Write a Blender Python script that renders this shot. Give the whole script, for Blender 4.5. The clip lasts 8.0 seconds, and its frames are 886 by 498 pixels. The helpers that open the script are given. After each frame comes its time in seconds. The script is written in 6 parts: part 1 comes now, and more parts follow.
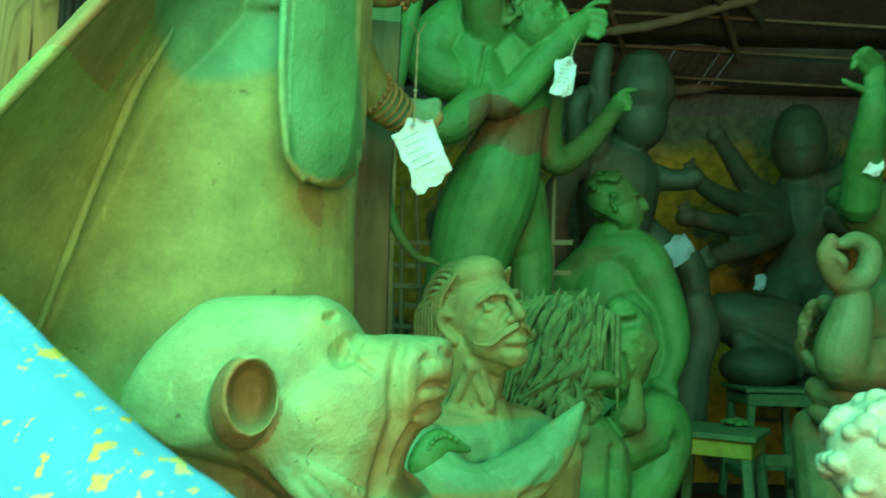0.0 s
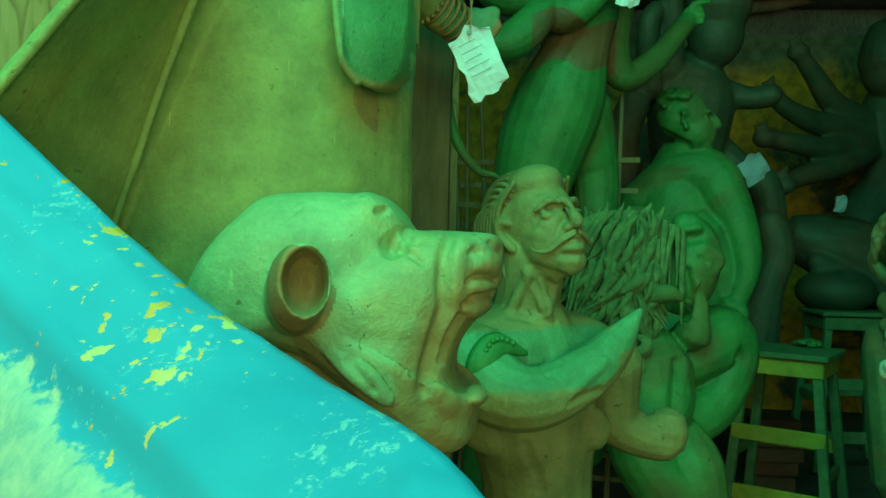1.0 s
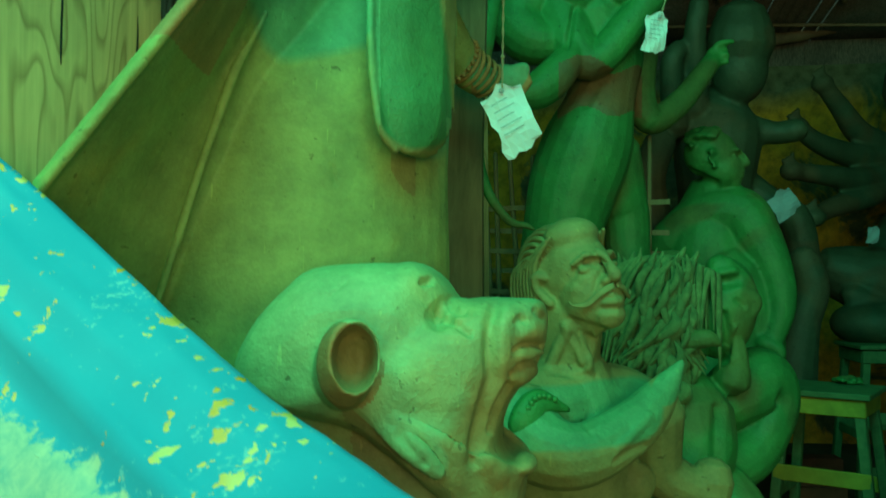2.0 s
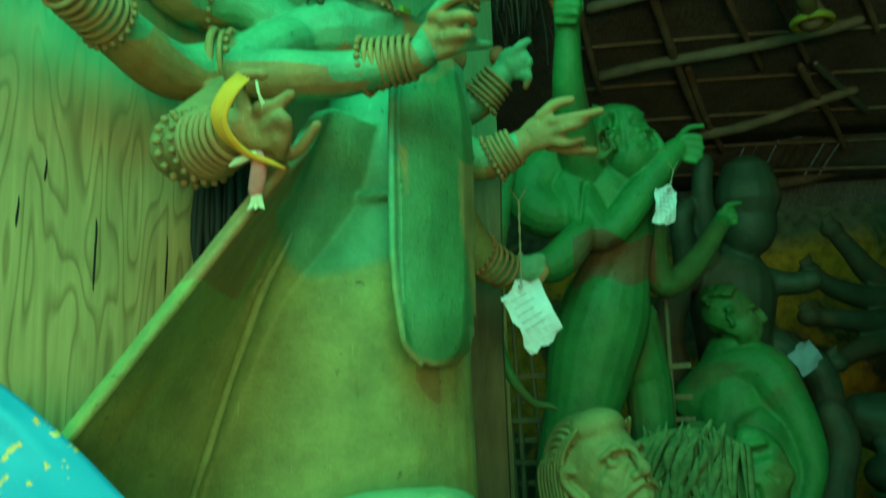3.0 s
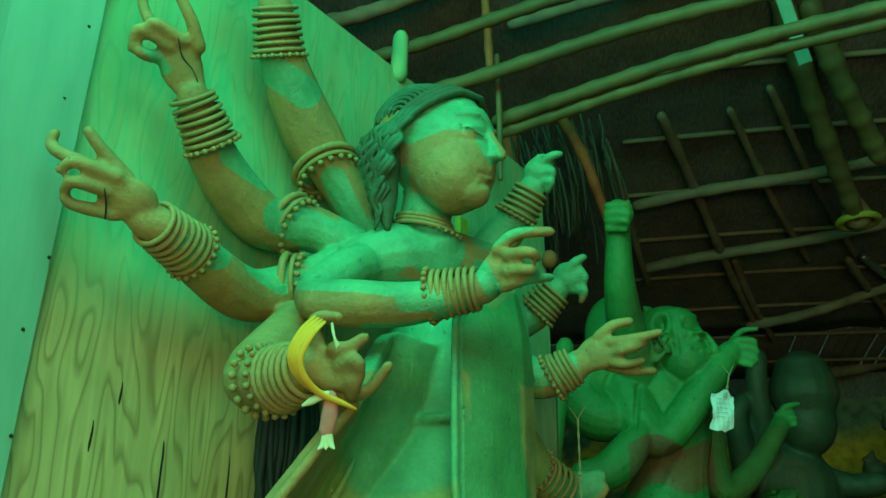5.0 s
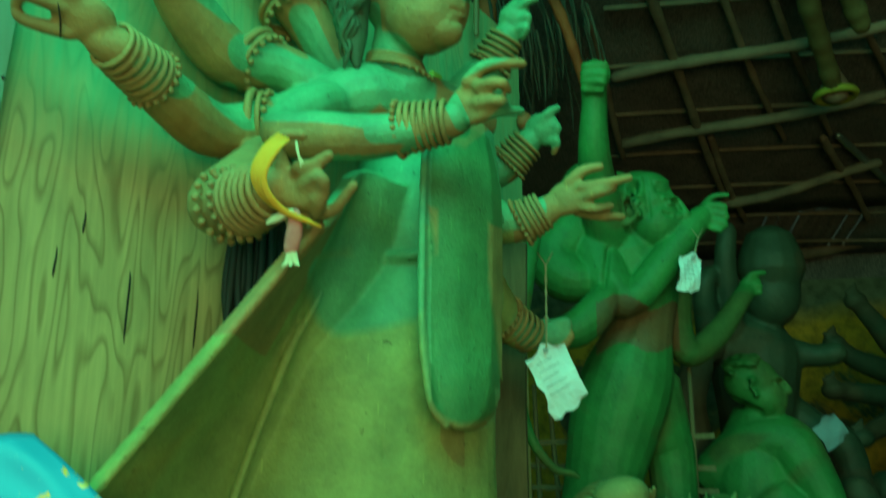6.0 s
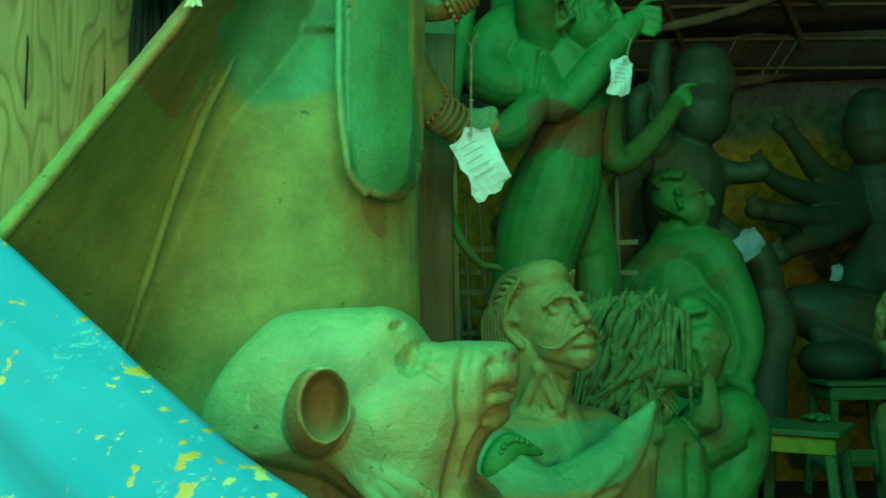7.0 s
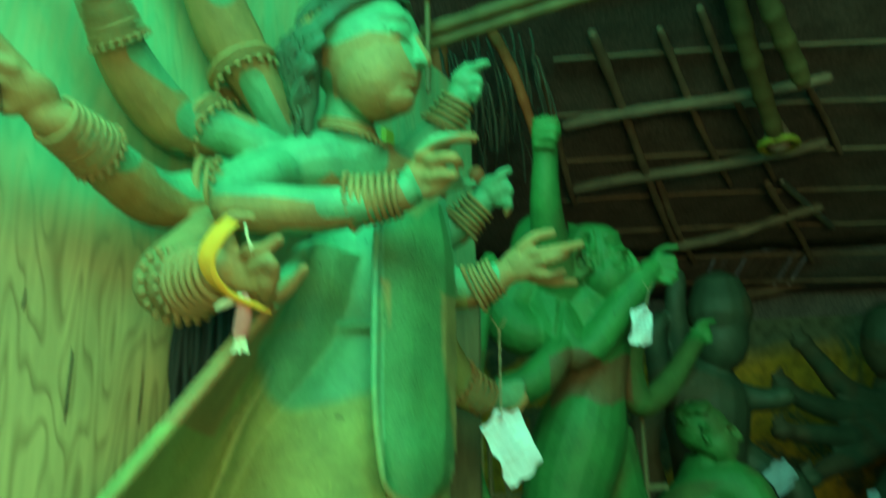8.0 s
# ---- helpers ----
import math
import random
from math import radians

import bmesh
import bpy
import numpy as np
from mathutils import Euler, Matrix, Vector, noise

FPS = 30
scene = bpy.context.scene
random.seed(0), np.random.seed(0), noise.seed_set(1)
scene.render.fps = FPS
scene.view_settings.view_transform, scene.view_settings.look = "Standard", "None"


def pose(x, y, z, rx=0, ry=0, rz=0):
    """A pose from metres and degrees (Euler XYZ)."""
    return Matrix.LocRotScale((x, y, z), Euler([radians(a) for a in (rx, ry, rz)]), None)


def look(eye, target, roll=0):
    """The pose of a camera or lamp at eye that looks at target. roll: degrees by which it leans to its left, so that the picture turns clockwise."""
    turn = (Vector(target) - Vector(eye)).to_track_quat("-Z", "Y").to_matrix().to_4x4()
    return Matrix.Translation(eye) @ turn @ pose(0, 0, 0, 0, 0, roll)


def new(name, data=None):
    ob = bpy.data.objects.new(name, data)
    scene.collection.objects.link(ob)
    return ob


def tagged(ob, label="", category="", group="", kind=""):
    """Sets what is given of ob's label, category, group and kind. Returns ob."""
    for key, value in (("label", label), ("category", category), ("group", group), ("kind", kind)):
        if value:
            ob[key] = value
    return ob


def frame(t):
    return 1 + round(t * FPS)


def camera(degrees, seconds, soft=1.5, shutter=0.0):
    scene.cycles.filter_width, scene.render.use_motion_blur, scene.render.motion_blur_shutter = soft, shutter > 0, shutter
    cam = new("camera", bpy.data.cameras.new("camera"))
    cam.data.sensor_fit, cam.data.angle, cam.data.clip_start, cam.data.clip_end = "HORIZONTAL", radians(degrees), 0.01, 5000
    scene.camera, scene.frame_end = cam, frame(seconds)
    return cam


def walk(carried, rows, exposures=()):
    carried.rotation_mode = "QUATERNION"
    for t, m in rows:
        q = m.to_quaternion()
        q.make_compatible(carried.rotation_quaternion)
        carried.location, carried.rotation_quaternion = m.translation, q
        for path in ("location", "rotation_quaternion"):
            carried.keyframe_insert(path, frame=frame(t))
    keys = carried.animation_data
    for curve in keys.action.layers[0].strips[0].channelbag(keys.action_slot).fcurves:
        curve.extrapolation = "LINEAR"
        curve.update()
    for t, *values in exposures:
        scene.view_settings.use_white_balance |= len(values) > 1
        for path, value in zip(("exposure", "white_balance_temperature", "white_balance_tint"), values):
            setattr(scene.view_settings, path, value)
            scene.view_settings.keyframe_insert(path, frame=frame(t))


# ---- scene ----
cam = camera(54.8, 8.0, 1.5, 0.4)
METRES, EYE, TILT, LEAN, TURN = 1.0, 1.25, 4.0, -1.5, 0.0
ROWS = [
    (0.0, 0.0, 0.0, 0.0, -0.0, -0.0, -0.0),
    (0.5, 0.0344, -0.0272, -0.0431, 4.27, -2.43, -0.21),
    (1.0, 0.0454, -0.0285, -0.0625, 5.14, -4.31, 0.54),
    (2.5, 0.001, -0.0413, 0.064, 7.3, 1.41, 3.24),
    (3.0, 0.0022, -0.0554, 0.1467, 7.51, 6.81, 4.09),
    (3.5, -0.0097, -0.0895, 0.2175, 8.0, 13.45, 3.32),
    (4.0, -0.0152, -0.1203, 0.2657, 9.26, 18.66, 3.3),
    (5.5, -0.0267, -0.1015, 0.2131, 10.2, 17.36, 2.79),
    (6.0, -0.0182, -0.0694, 0.1457, 8.44, 10.99, 2.43),
    (6.5, -0.0105, -0.0471, 0.0636, 6.86, 5.33, 2.4),
    (7.0, 0.0112, -0.0283, 0.001, 4.53, 0.56, 2.73),
    (7.5, 0.0074, -0.0278, 0.0866, 1.3, 2.18, 2.93),
    (8.0, -0.0137, -0.0719, 0.225, 5.43, 12.98, 3.41),
]
walk(cam, [(t, pose(0, 0, EYE, TILT, LEAN, TURN) @ pose(METRES * x, METRES * y, METRES * z, 90 + pitch, roll, yaw)) for t, x, y, z, yaw, pitch, roll in ROWS],
     [(0.0, 0.75, 6500, 30), (0.4, 0.2, 6500, 15), (1.0, 0.08, 6500, 10), (2.5, -0.15, 6500, 8), (3.5, -0.08, 6500, 9), (4.0, -0.17, 6500, 8), (5.5, -0.18, 6500, 8.5), (7.0, -0.05, 6500, 9.5), (7.5, 0.08, 6500, 10), (8.0, 0.25, 6500, 12)])

# ---- light ----
world = bpy.data.worlds.new("world")
scene.world = world
world.use_nodes = True
wn, wl = world.node_tree.nodes, world.node_tree.links
sky = wn.new("ShaderNodeTexSky")
sky.sky_type, sky.sun_disc, sky.sun_elevation, sky.sun_rotation = "NISHITA", False, radians(50), radians(215)
filt = wn.new("ShaderNodeMix")
filt.data_type, filt.blend_type = "RGBA", "MULTIPLY"
filt.inputs[0].default_value, filt.inputs[7].default_value = 1.0, (0.45, 1.0, 0.5, 1)  # sky seen through the green tarpaulin
wl.new(sky.outputs[0], filt.inputs[6])
wl.new(filt.outputs[2], wn["Background"].inputs[0])
wn["Background"].inputs[1].default_value = 0.11


def area_lamp(name, eye, target, size, size_y, watts, colour):
    data = bpy.data.lights.new(name, "AREA")
    data.shape, data.size, data.size_y, data.energy, data.color = "RECTANGLE", size, size_y, watts, colour
    ob = new(name, data)
    ob.matrix_world = look(eye, target)
    return ob


# daylight through the green tarpaulin stretched over the lane
area_lamp("tarpaulin_daylight", (-0.4, -0.3, 3.6), (-0.4, 1.8, 1.5), 2.6, 1.6, 112, (0.05, 1.0, 0.52))
# plain daylight that comes in under the tarpaulin from the lane
area_lamp("lane_daylight", (0.5, -2.2, 1.4), (-0.5, 1.6, 1.4), 2.2, 1.1, 52, (0.84, 1.0, 0.37))


# ---- materials ----
def ramp(nt, src, stops):
    r = nt.nodes.new("ShaderNodeValToRGB")
    els = r.color_ramp.elements
    while len(els) < len(stops):
        els.new(0.5)
    for e, (p, c) in zip(els, stops):
        e.position, e.color = p, (*c, 1)
    nt.links.new(src, r.inputs[0])
    return r.outputs[0]


def noise_tex(nt, scale, detail=4, rough=0.55, dist=0.0, stretch=(1, 1, 1), kind="ShaderNodeTexNoise"):
    tc, mp, n = nt.nodes.new("ShaderNodeTexCoord"), nt.nodes.new("ShaderNodeMapping"), nt.nodes.new(kind)
    mp.inputs["Scale"].default_value = stretch
    nt.links.new(tc.outputs["Object"], mp.inputs[0])
    nt.links.new(mp.outputs[0], n.inputs["Vector"])
    n.inputs["Scale"].default_value = scale
    if kind == "ShaderNodeTexNoise":
        n.inputs["Detail"].default_value, n.inputs["Roughness"].default_value, n.inputs["Distortion"].default_value = detail, rough, dist
    return n


def mixed(nt, fac, a, b, mode="MIX"):
    m = nt.nodes.new("ShaderNodeMix")
    m.data_type, m.blend_type = "RGBA", mode
    for sock, v in ((m.inputs[0], fac), (m.inputs[6], a), (m.inputs[7], b)):
        if isinstance(v, (int, float)):
            sock.default_value = v
        elif isinstance(v, tuple):
            sock.default_value = (*v, 1)
        else:
            nt.links.new(v, sock)
    return m.outputs[2]


def material(name, rough=0.8, metal=0.0):
    m = bpy.data.materials.new(name)
    m.use_nodes = True
    b = m.node_tree.nodes["Principled BSDF"]
    b.inputs["Roughness"].default_value, b.inputs["Metallic"].default_value = rough, metal
    return m, m.node_tree, b


def bump(nt, b, src, strength=0.3, dist=0.004):
    n = nt.nodes.new("ShaderNodeBump")
    n.inputs["Strength"].default_value, n.inputs["Distance"].default_value = strength, dist
    nt.links.new(src, n.inputs["Height"])
    nt.links.new(n.outputs[0], b.inputs["Normal"])


def clay(name, dry, slip, cover=0.5, scale=2.2, rough=0.62, soft=0.03, washed=False):
    """Unfired clay: dry tan ground, patches of grey-green slip with their own edge, fine grain, pits and scratches.
    washed: the slip lies where the mesh's slip layer was brushed on, with a ragged rim."""
    m, nt, b = material(name, rough)
    patch = noise_tex(nt, scale, 2, 0.45, 0.6)
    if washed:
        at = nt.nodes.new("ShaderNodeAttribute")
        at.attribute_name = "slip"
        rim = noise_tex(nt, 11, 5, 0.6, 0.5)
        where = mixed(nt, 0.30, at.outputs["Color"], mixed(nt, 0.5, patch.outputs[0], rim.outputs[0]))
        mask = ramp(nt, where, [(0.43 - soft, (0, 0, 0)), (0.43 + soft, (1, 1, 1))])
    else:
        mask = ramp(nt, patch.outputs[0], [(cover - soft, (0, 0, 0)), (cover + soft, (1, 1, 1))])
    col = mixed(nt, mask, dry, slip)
    mott = noise_tex(nt, 9, 6, 0.65)
    col = mixed(nt, 1.0, col, ramp(nt, mott.outputs[0], [(0.3, (0.66, 0.66, 0.64)), (0.7, (1.20, 1.18, 1.14))]), "MULTIPLY")
    rusty = noise_tex(nt, 3.6, 4, 0.6, 0.4)
    col = mixed(nt, ramp(nt, rusty.outputs[0], [(0.56, (0, 0, 0)), (0.74, (0.55, 0.55, 0.55))]), col, mixed(nt, 1.0, col, (1.25, 0.80, 0.55), "MULTIPLY"))
    grain = noise_tex(nt, 140, 3, 0.6)
    pits = noise_tex(nt, 48, 3, 0.6, 0.4)
    pit = ramp(nt, pits.outputs[0], [(0.27, (0.45, 0.41, 0.37)), (0.33, (1, 1, 1))])
    col = mixed(nt, 0.8, col, pit, "MULTIPLY")
    scr = noise_tex(nt, 13, 2, 0.5, 0.2, (7, 7, 0.8))
    scratch = ramp(nt, scr.outputs[0], [(0.70, (1, 1, 1)), (0.735, (1.5, 1.45, 1.3))])
    col = mixed(nt, 0.6, col, scratch, "MULTIPLY")
    speck = noise_tex(nt, 85, 4, 0.7)
    col = mixed(nt, 1.0, col, ramp(nt, speck.outputs[0], [(0.32, (0.91, 0.91, 0.90)), (0.68, (1.07, 1.07, 1.06))]), "MULTIPLY")
    nt.links.new(col, b.inputs["Base Color"])
    wet = nt.nodes.new("ShaderNodeMapRange")
    nt.links.new(mask, wet.inputs[0])
    wet.inputs[3].default_value, wet.inputs[4].default_value = rough + 0.10, rough - 0.04
    nt.links.new(wet.outputs[0], b.inputs["Roughness"])
    h = mixed(nt, 0.5, grain.outputs[0], mott.outputs[0])
    tool = noise_tex(nt, 26, 3, 0.6, 0.8)
    h = mixed(nt, 0.4, h, tool.outputs[0])
    bump(nt, b, mixed(nt, 0.5, h, pit, "MULTIPLY"), 0.85, 0.007)
    return m


def simple(name, c1, c2, scale=12, rough=0.8, stretch=(1, 1, 1), bumps=0.3, metal=0.0, dist=0.003):
    m, nt, b = material(name, rough, metal)
    n = noise_tex(nt, scale, 6, 0.65, 0.3, stretch)
    n2 = noise_tex(nt, scale * 0.17, 3, 0.5)
    col = ramp(nt, n.outputs[0], [(0.3, c1), (0.7, c2)])
    col = mixed(nt, 1.0, col, ramp(nt, n2.outputs[0], [(0.3, (0.7, 0.7, 0.7)), (0.7, (1.1, 1.1, 1.1))]), "MULTIPLY")
    nt.links.new(col, b.inputs["Base Color"])
    bump(nt, b, n.outputs[0], bumps, dist)
    return m


def ply(name, pale, dark, lit_tint):
    """Veneered board: long cathedral figure in the veneer, dark lines, green daylight put into the colour above."""
    m, nt, b = material(name, 0.6)
    tc = nt.nodes.new("ShaderNodeTexCoord")
    mp = nt.nodes.new("ShaderNodeMapping")
    mp.inputs["Scale"].default_value = (8.0, 1.0, 1.3)
    nt.links.new(tc.outputs["Object"], mp.inputs[0])
    n = nt.nodes.new("ShaderNodeTexNoise")
    n.inputs["Scale"].default_value, n.inputs["Detail"].default_value, n.inputs["Distortion"].default_value = 1.6, 1.2, 0.25
    nt.links.new(mp.outputs[0], n.inputs["Vector"])
    mul = nt.nodes.new("ShaderNodeMath")
    mul.operation = "MULTIPLY"
    mul.inputs[1].default_value = 10
    nt.links.new(n.outputs[0], mul.inputs[0])
    fr = nt.nodes.new("ShaderNodeMath")
    fr.operation = "FRACT"
    nt.links.new(mul.outputs[0], fr.inputs[0])
    rings = ramp(nt, fr.outputs[0], [(0.0, dark), (0.14, pale), (0.70, pale), (1.0, dark)])
    fine = noise_tex(nt, 60, 4, 0.6, 0, (1, 1, 0.04))
    col = mixed(nt, 0.7, rings, ramp(nt, fine.outputs[0], [(0.3, (0.7, 0.7, 0.66)), (0.7, (1.1, 1.1, 1.1))]), "MULTIPLY")
    knots = noise_tex(nt, 7, 2, 0.5, 0, (2.2, 1, 0.3))
    col = mixed(nt, 1.0, col, ramp(nt, knots.outputs[0], [(0.24, (0.25, 0.2, 0.15)), (0.28, (1, 1, 1))]), "MULTIPLY")
    lit_edge = noise_tex(nt, 1.1, 2, 0.4, 0.3)
    sep = nt.nodes.new("ShaderNodeSeparateXYZ")
    nt.links.new(tc.outputs["Object"], sep.inputs[0])
    add = nt.nodes.new("ShaderNodeMath")
    add.operation = "MULTIPLY_ADD"
    add.inputs[1].default_value = 0.55
    nt.links.new(lit_edge.outputs[0], add.inputs[0])
    nt.links.new(sep.outputs[2], add.inputs[2])
    # upper part coloured as if lit green through the tarpaulin, with streaks
    fac = ramp(nt, add.outputs[0], [(0.0, (0, 0, 0)), (1.0, (1, 1, 1))])
    fac.node.color_ramp.elements[0].position, fac.node.color_ramp.elements[1].position = 0.50, 0.66
    streak = noise_tex(nt, 9, 5, 0.65, 0.6, (2.5, 1, 0.35))
    col = mixed(nt, fac, col, mixed(nt, ramp(nt, streak.outputs[0], [(0.35, (0.5, 0.5, 0.5)), (0.65, (0.88, 0.88, 0.88))]), col, lit_tint))
    blot = noise_tex(nt, 4.5, 5, 0.6, 0.5, (1.6, 1, 0.7))
    col = mixed(nt, 1.0, col, ramp(nt, blot.outputs[0], [(0.3, (0.78, 0.80, 0.78)), (0.7, (1.14, 1.12, 1.10))]), "MULTIPLY")
    nt.links.new(col, b.inputs["Base Color"])
    bump(nt, b, mixed(nt, 0.5, fine.outputs[0], rings), 0.25, 0.002)
    return m


CLAY_TAN = clay("tan_clay", (0.25, 0.25, 0.10), (0.10, 0.30, 0.15), 0.52, 2.0, soft=0.06, washed=True)
CLAY_PALE = clay("pale_clay", (0.35, 0.30, 0.125), (0.29, 0.415, 0.21), 0.55, 3.0, soft=0.10, washed=True)
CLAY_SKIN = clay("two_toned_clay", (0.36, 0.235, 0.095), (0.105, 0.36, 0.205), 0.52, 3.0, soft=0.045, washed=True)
CLAY_HAIR = clay("dark_green_clay", (0.05, 0.09, 0.05), (0.04, 0.14, 0.08), 0.5, 5.0)
# dark green second colour paints the shade on the sash's turned-away half
CLAY_SASH = clay("sash_shaded_clay", (0.27, 0.24, 0.09), (0.06, 0.23, 0.09), 0.5, 2.0, soft=0.06, washed=True)
CLAY_RUSTY = clay("rusty_clay", (0.33, 0.21, 0.09), (0.24, 0.23, 0.10), 0.5, 5.0, soft=0.1)
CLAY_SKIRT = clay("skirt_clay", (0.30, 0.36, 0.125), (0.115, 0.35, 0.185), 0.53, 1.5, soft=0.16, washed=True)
CLAY_GREEN = clay("green_grey_clay", (0.08, 0.165, 0.05), (0.036, 0.22, 0.062), 0.46, 2.2)
# browner clay colour for the standing figure's waist band
CLAY_BROWN = clay("brown_clay", (0.17, 0.11, 0.05), (0.13, 0.13, 0.06), 0.5, 4)
CLAY_FIST = clay("olive_clay", (0.19, 0.16, 0.07), (0.12, 0.19, 0.09), 0.5, 4)
# clay with the dimness at the back of the shed put into its colour
CLAY_DARK = clay("dark_shaded_clay", (0.085, 0.070, 0.042), (0.05, 0.075, 0.048), 0.5, 2.5)
CLAY_WHITE = clay("white_primed_clay", (0.62, 0.60, 0.47), (0.70, 0.70, 0.58), 0.5, 5)
HAIR_DARK = simple("black_fibre", (0.004, 0.004, 0.005), (0.02, 0.02, 0.02), 60, 0.7, (1, 1, 0.1))
STRAW = simple("clay_coated_fibre", (0.05, 0.125, 0.045), (0.15, 0.28, 0.105), 24, 0.9, bumps=0.8)
PLY = ply("veneer_board", (0.58, 0.40, 0.19), (0.36, 0.23, 0.10), (0.11, 0.46, 0.25))
PLY_PALE = simple("washed_plywood", (0.20, 0.38, 0.29), (0.28, 0.48, 0.38), 5, 0.7, (3, 3, 0.4))
BAMBOO = simple("weathered_bamboo", (0.11, 0.085, 0.035), (0.21, 0.155, 0.065), 9, 0.6, (1, 1, 1), 0.4)
BAMBOO_DARK = simple("sooty_bamboo", (0.19, 0.115, 0.085), (0.36, 0.215, 0.15), 9, 0.8)
THATCH = simple("sooty_thatch", (0.11, 0.082, 0.082), (0.32, 0.235, 0.225), 30, 0.95, (4, 1, 1), 0.8, dist=0.02)
EARTH = simple("packed_earth", (0.05, 0.045, 0.035), (0.10, 0.09, 0.065), 6, 0.95, (1, 1, 1), 0.6, dist=0.01)
DARK_WALL = simple("grimy_plaster", (0.07, 0.065, 0.055), (0.15, 0.135, 0.11), 4, 0.95)
PAPER = simple("creased_paper", (0.66, 0.76, 0.86), (0.80, 0.90, 0.97), 14, 0.9, (1, 1, 1), 0.6, dist=0.006)
PAPER_GREY = simple("shaded_grey_card", (0.22, 0.34, 0.42), (0.30, 0.42, 0.50), 8, 0.9)
INK = simple("grey_ink", (0.30, 0.34, 0.42), (0.5, 0.55, 0.6), 40, 0.9)
TWINE = simple("jute_twine", (0.30, 0.27, 0.16), (0.45, 0.40, 0.24), 80, 0.95)
GREEN_WOOD = simple("green_painted_wood", (0.06, 0.14, 0.06), (0.12, 0.24, 0.10), 22, 0.7, (1, 1, 1))
YELLOW_WOOD = simple("yellow_painted_wood", (0.30, 0.27, 0.03), (0.48, 0.42, 0.05), 16, 0.65)
RAW_WOOD = simple("grey_raw_timber", (0.12, 0.10, 0.05), (0.22, 0.18, 0.09), 14, 0.9, (3, 3, 0.3))
YELLOW_CLOTH = simple("yellow_cotton", (0.85, 0.33, 0.02), (0.92, 0.44, 0.05), 30, 0.9)
PINK_CLOTH = simple("pink_cotton", (0.62, 0.16, 0.17), (0.75, 0.30, 0.27), 30, 0.9)
CREAM_CLOTH = simple("cream_cotton", (0.6, 0.5, 0.3), (0.75, 0.66, 0.45), 30, 0.9)
RED_PAINT = simple("faded_red_paint", (0.32, 0.07, 0.02), (0.5, 0.14, 0.05), 18, 0.7)
METAL = simple("dull_steel", (0.3, 0.32, 0.32), (0.45, 0.46, 0.46), 20, 0.45, metal=0.8)
BRICK = simple("brick_red", (0.14, 0.05, 0.03), (0.22, 0.08, 0.05), 20, 0.9)


def ochre_wall():
    m, nt, b = material("peeling_ochre_wall", 0.9)
    patch = noise_tex(nt, 1.1, 7, 0.62, 0.8)
    fine = noise_tex(nt, 14, 5, 0.6)
    col = ramp(nt, patch.outputs[0], [(0.40, (0.07, 0.065, 0.04)), (0.46, (0.13, 0.10, 0.045)), (0.50, (0.58, 0.23, 0.015)), (0.7, (0.68, 0.30, 0.03))])
    sep = nt.nodes.new("ShaderNodeSeparateXYZ")
    nt.links.new(noise_tex(nt, 1, 0).inputs["Vector"].links[0].from_socket, sep.inputs[0])
    high = nt.nodes.new("ShaderNodeMath")
    high.operation = "MULTIPLY_ADD"
    high.inputs[1].default_value = 0.5
    nt.links.new(patch.outputs[0], high.inputs[0])
    nt.links.new(sep.outputs[2], high.inputs[2])
    band = nt.nodes.new("ShaderNodeMapRange")
    band.inputs[1].default_value, band.inputs[2].default_value = 2.72, 2.90
    nt.links.new(high.outputs[0], band.inputs[0])
    col = mixed(nt, band.outputs[0], col, (0.15, 0.135, 0.085))
    col = mixed(nt, 1.0, col, ramp(nt, fine.outputs[0], [(0.3, (0.5, 0.5, 0.5)), (0.6, (1.1, 1.1, 1.1))]), "MULTIPLY")
    nt.links.new(col, b.inputs["Base Color"])
    bump(nt, b, fine.outputs[0], 0.5, 0.01)
    return m


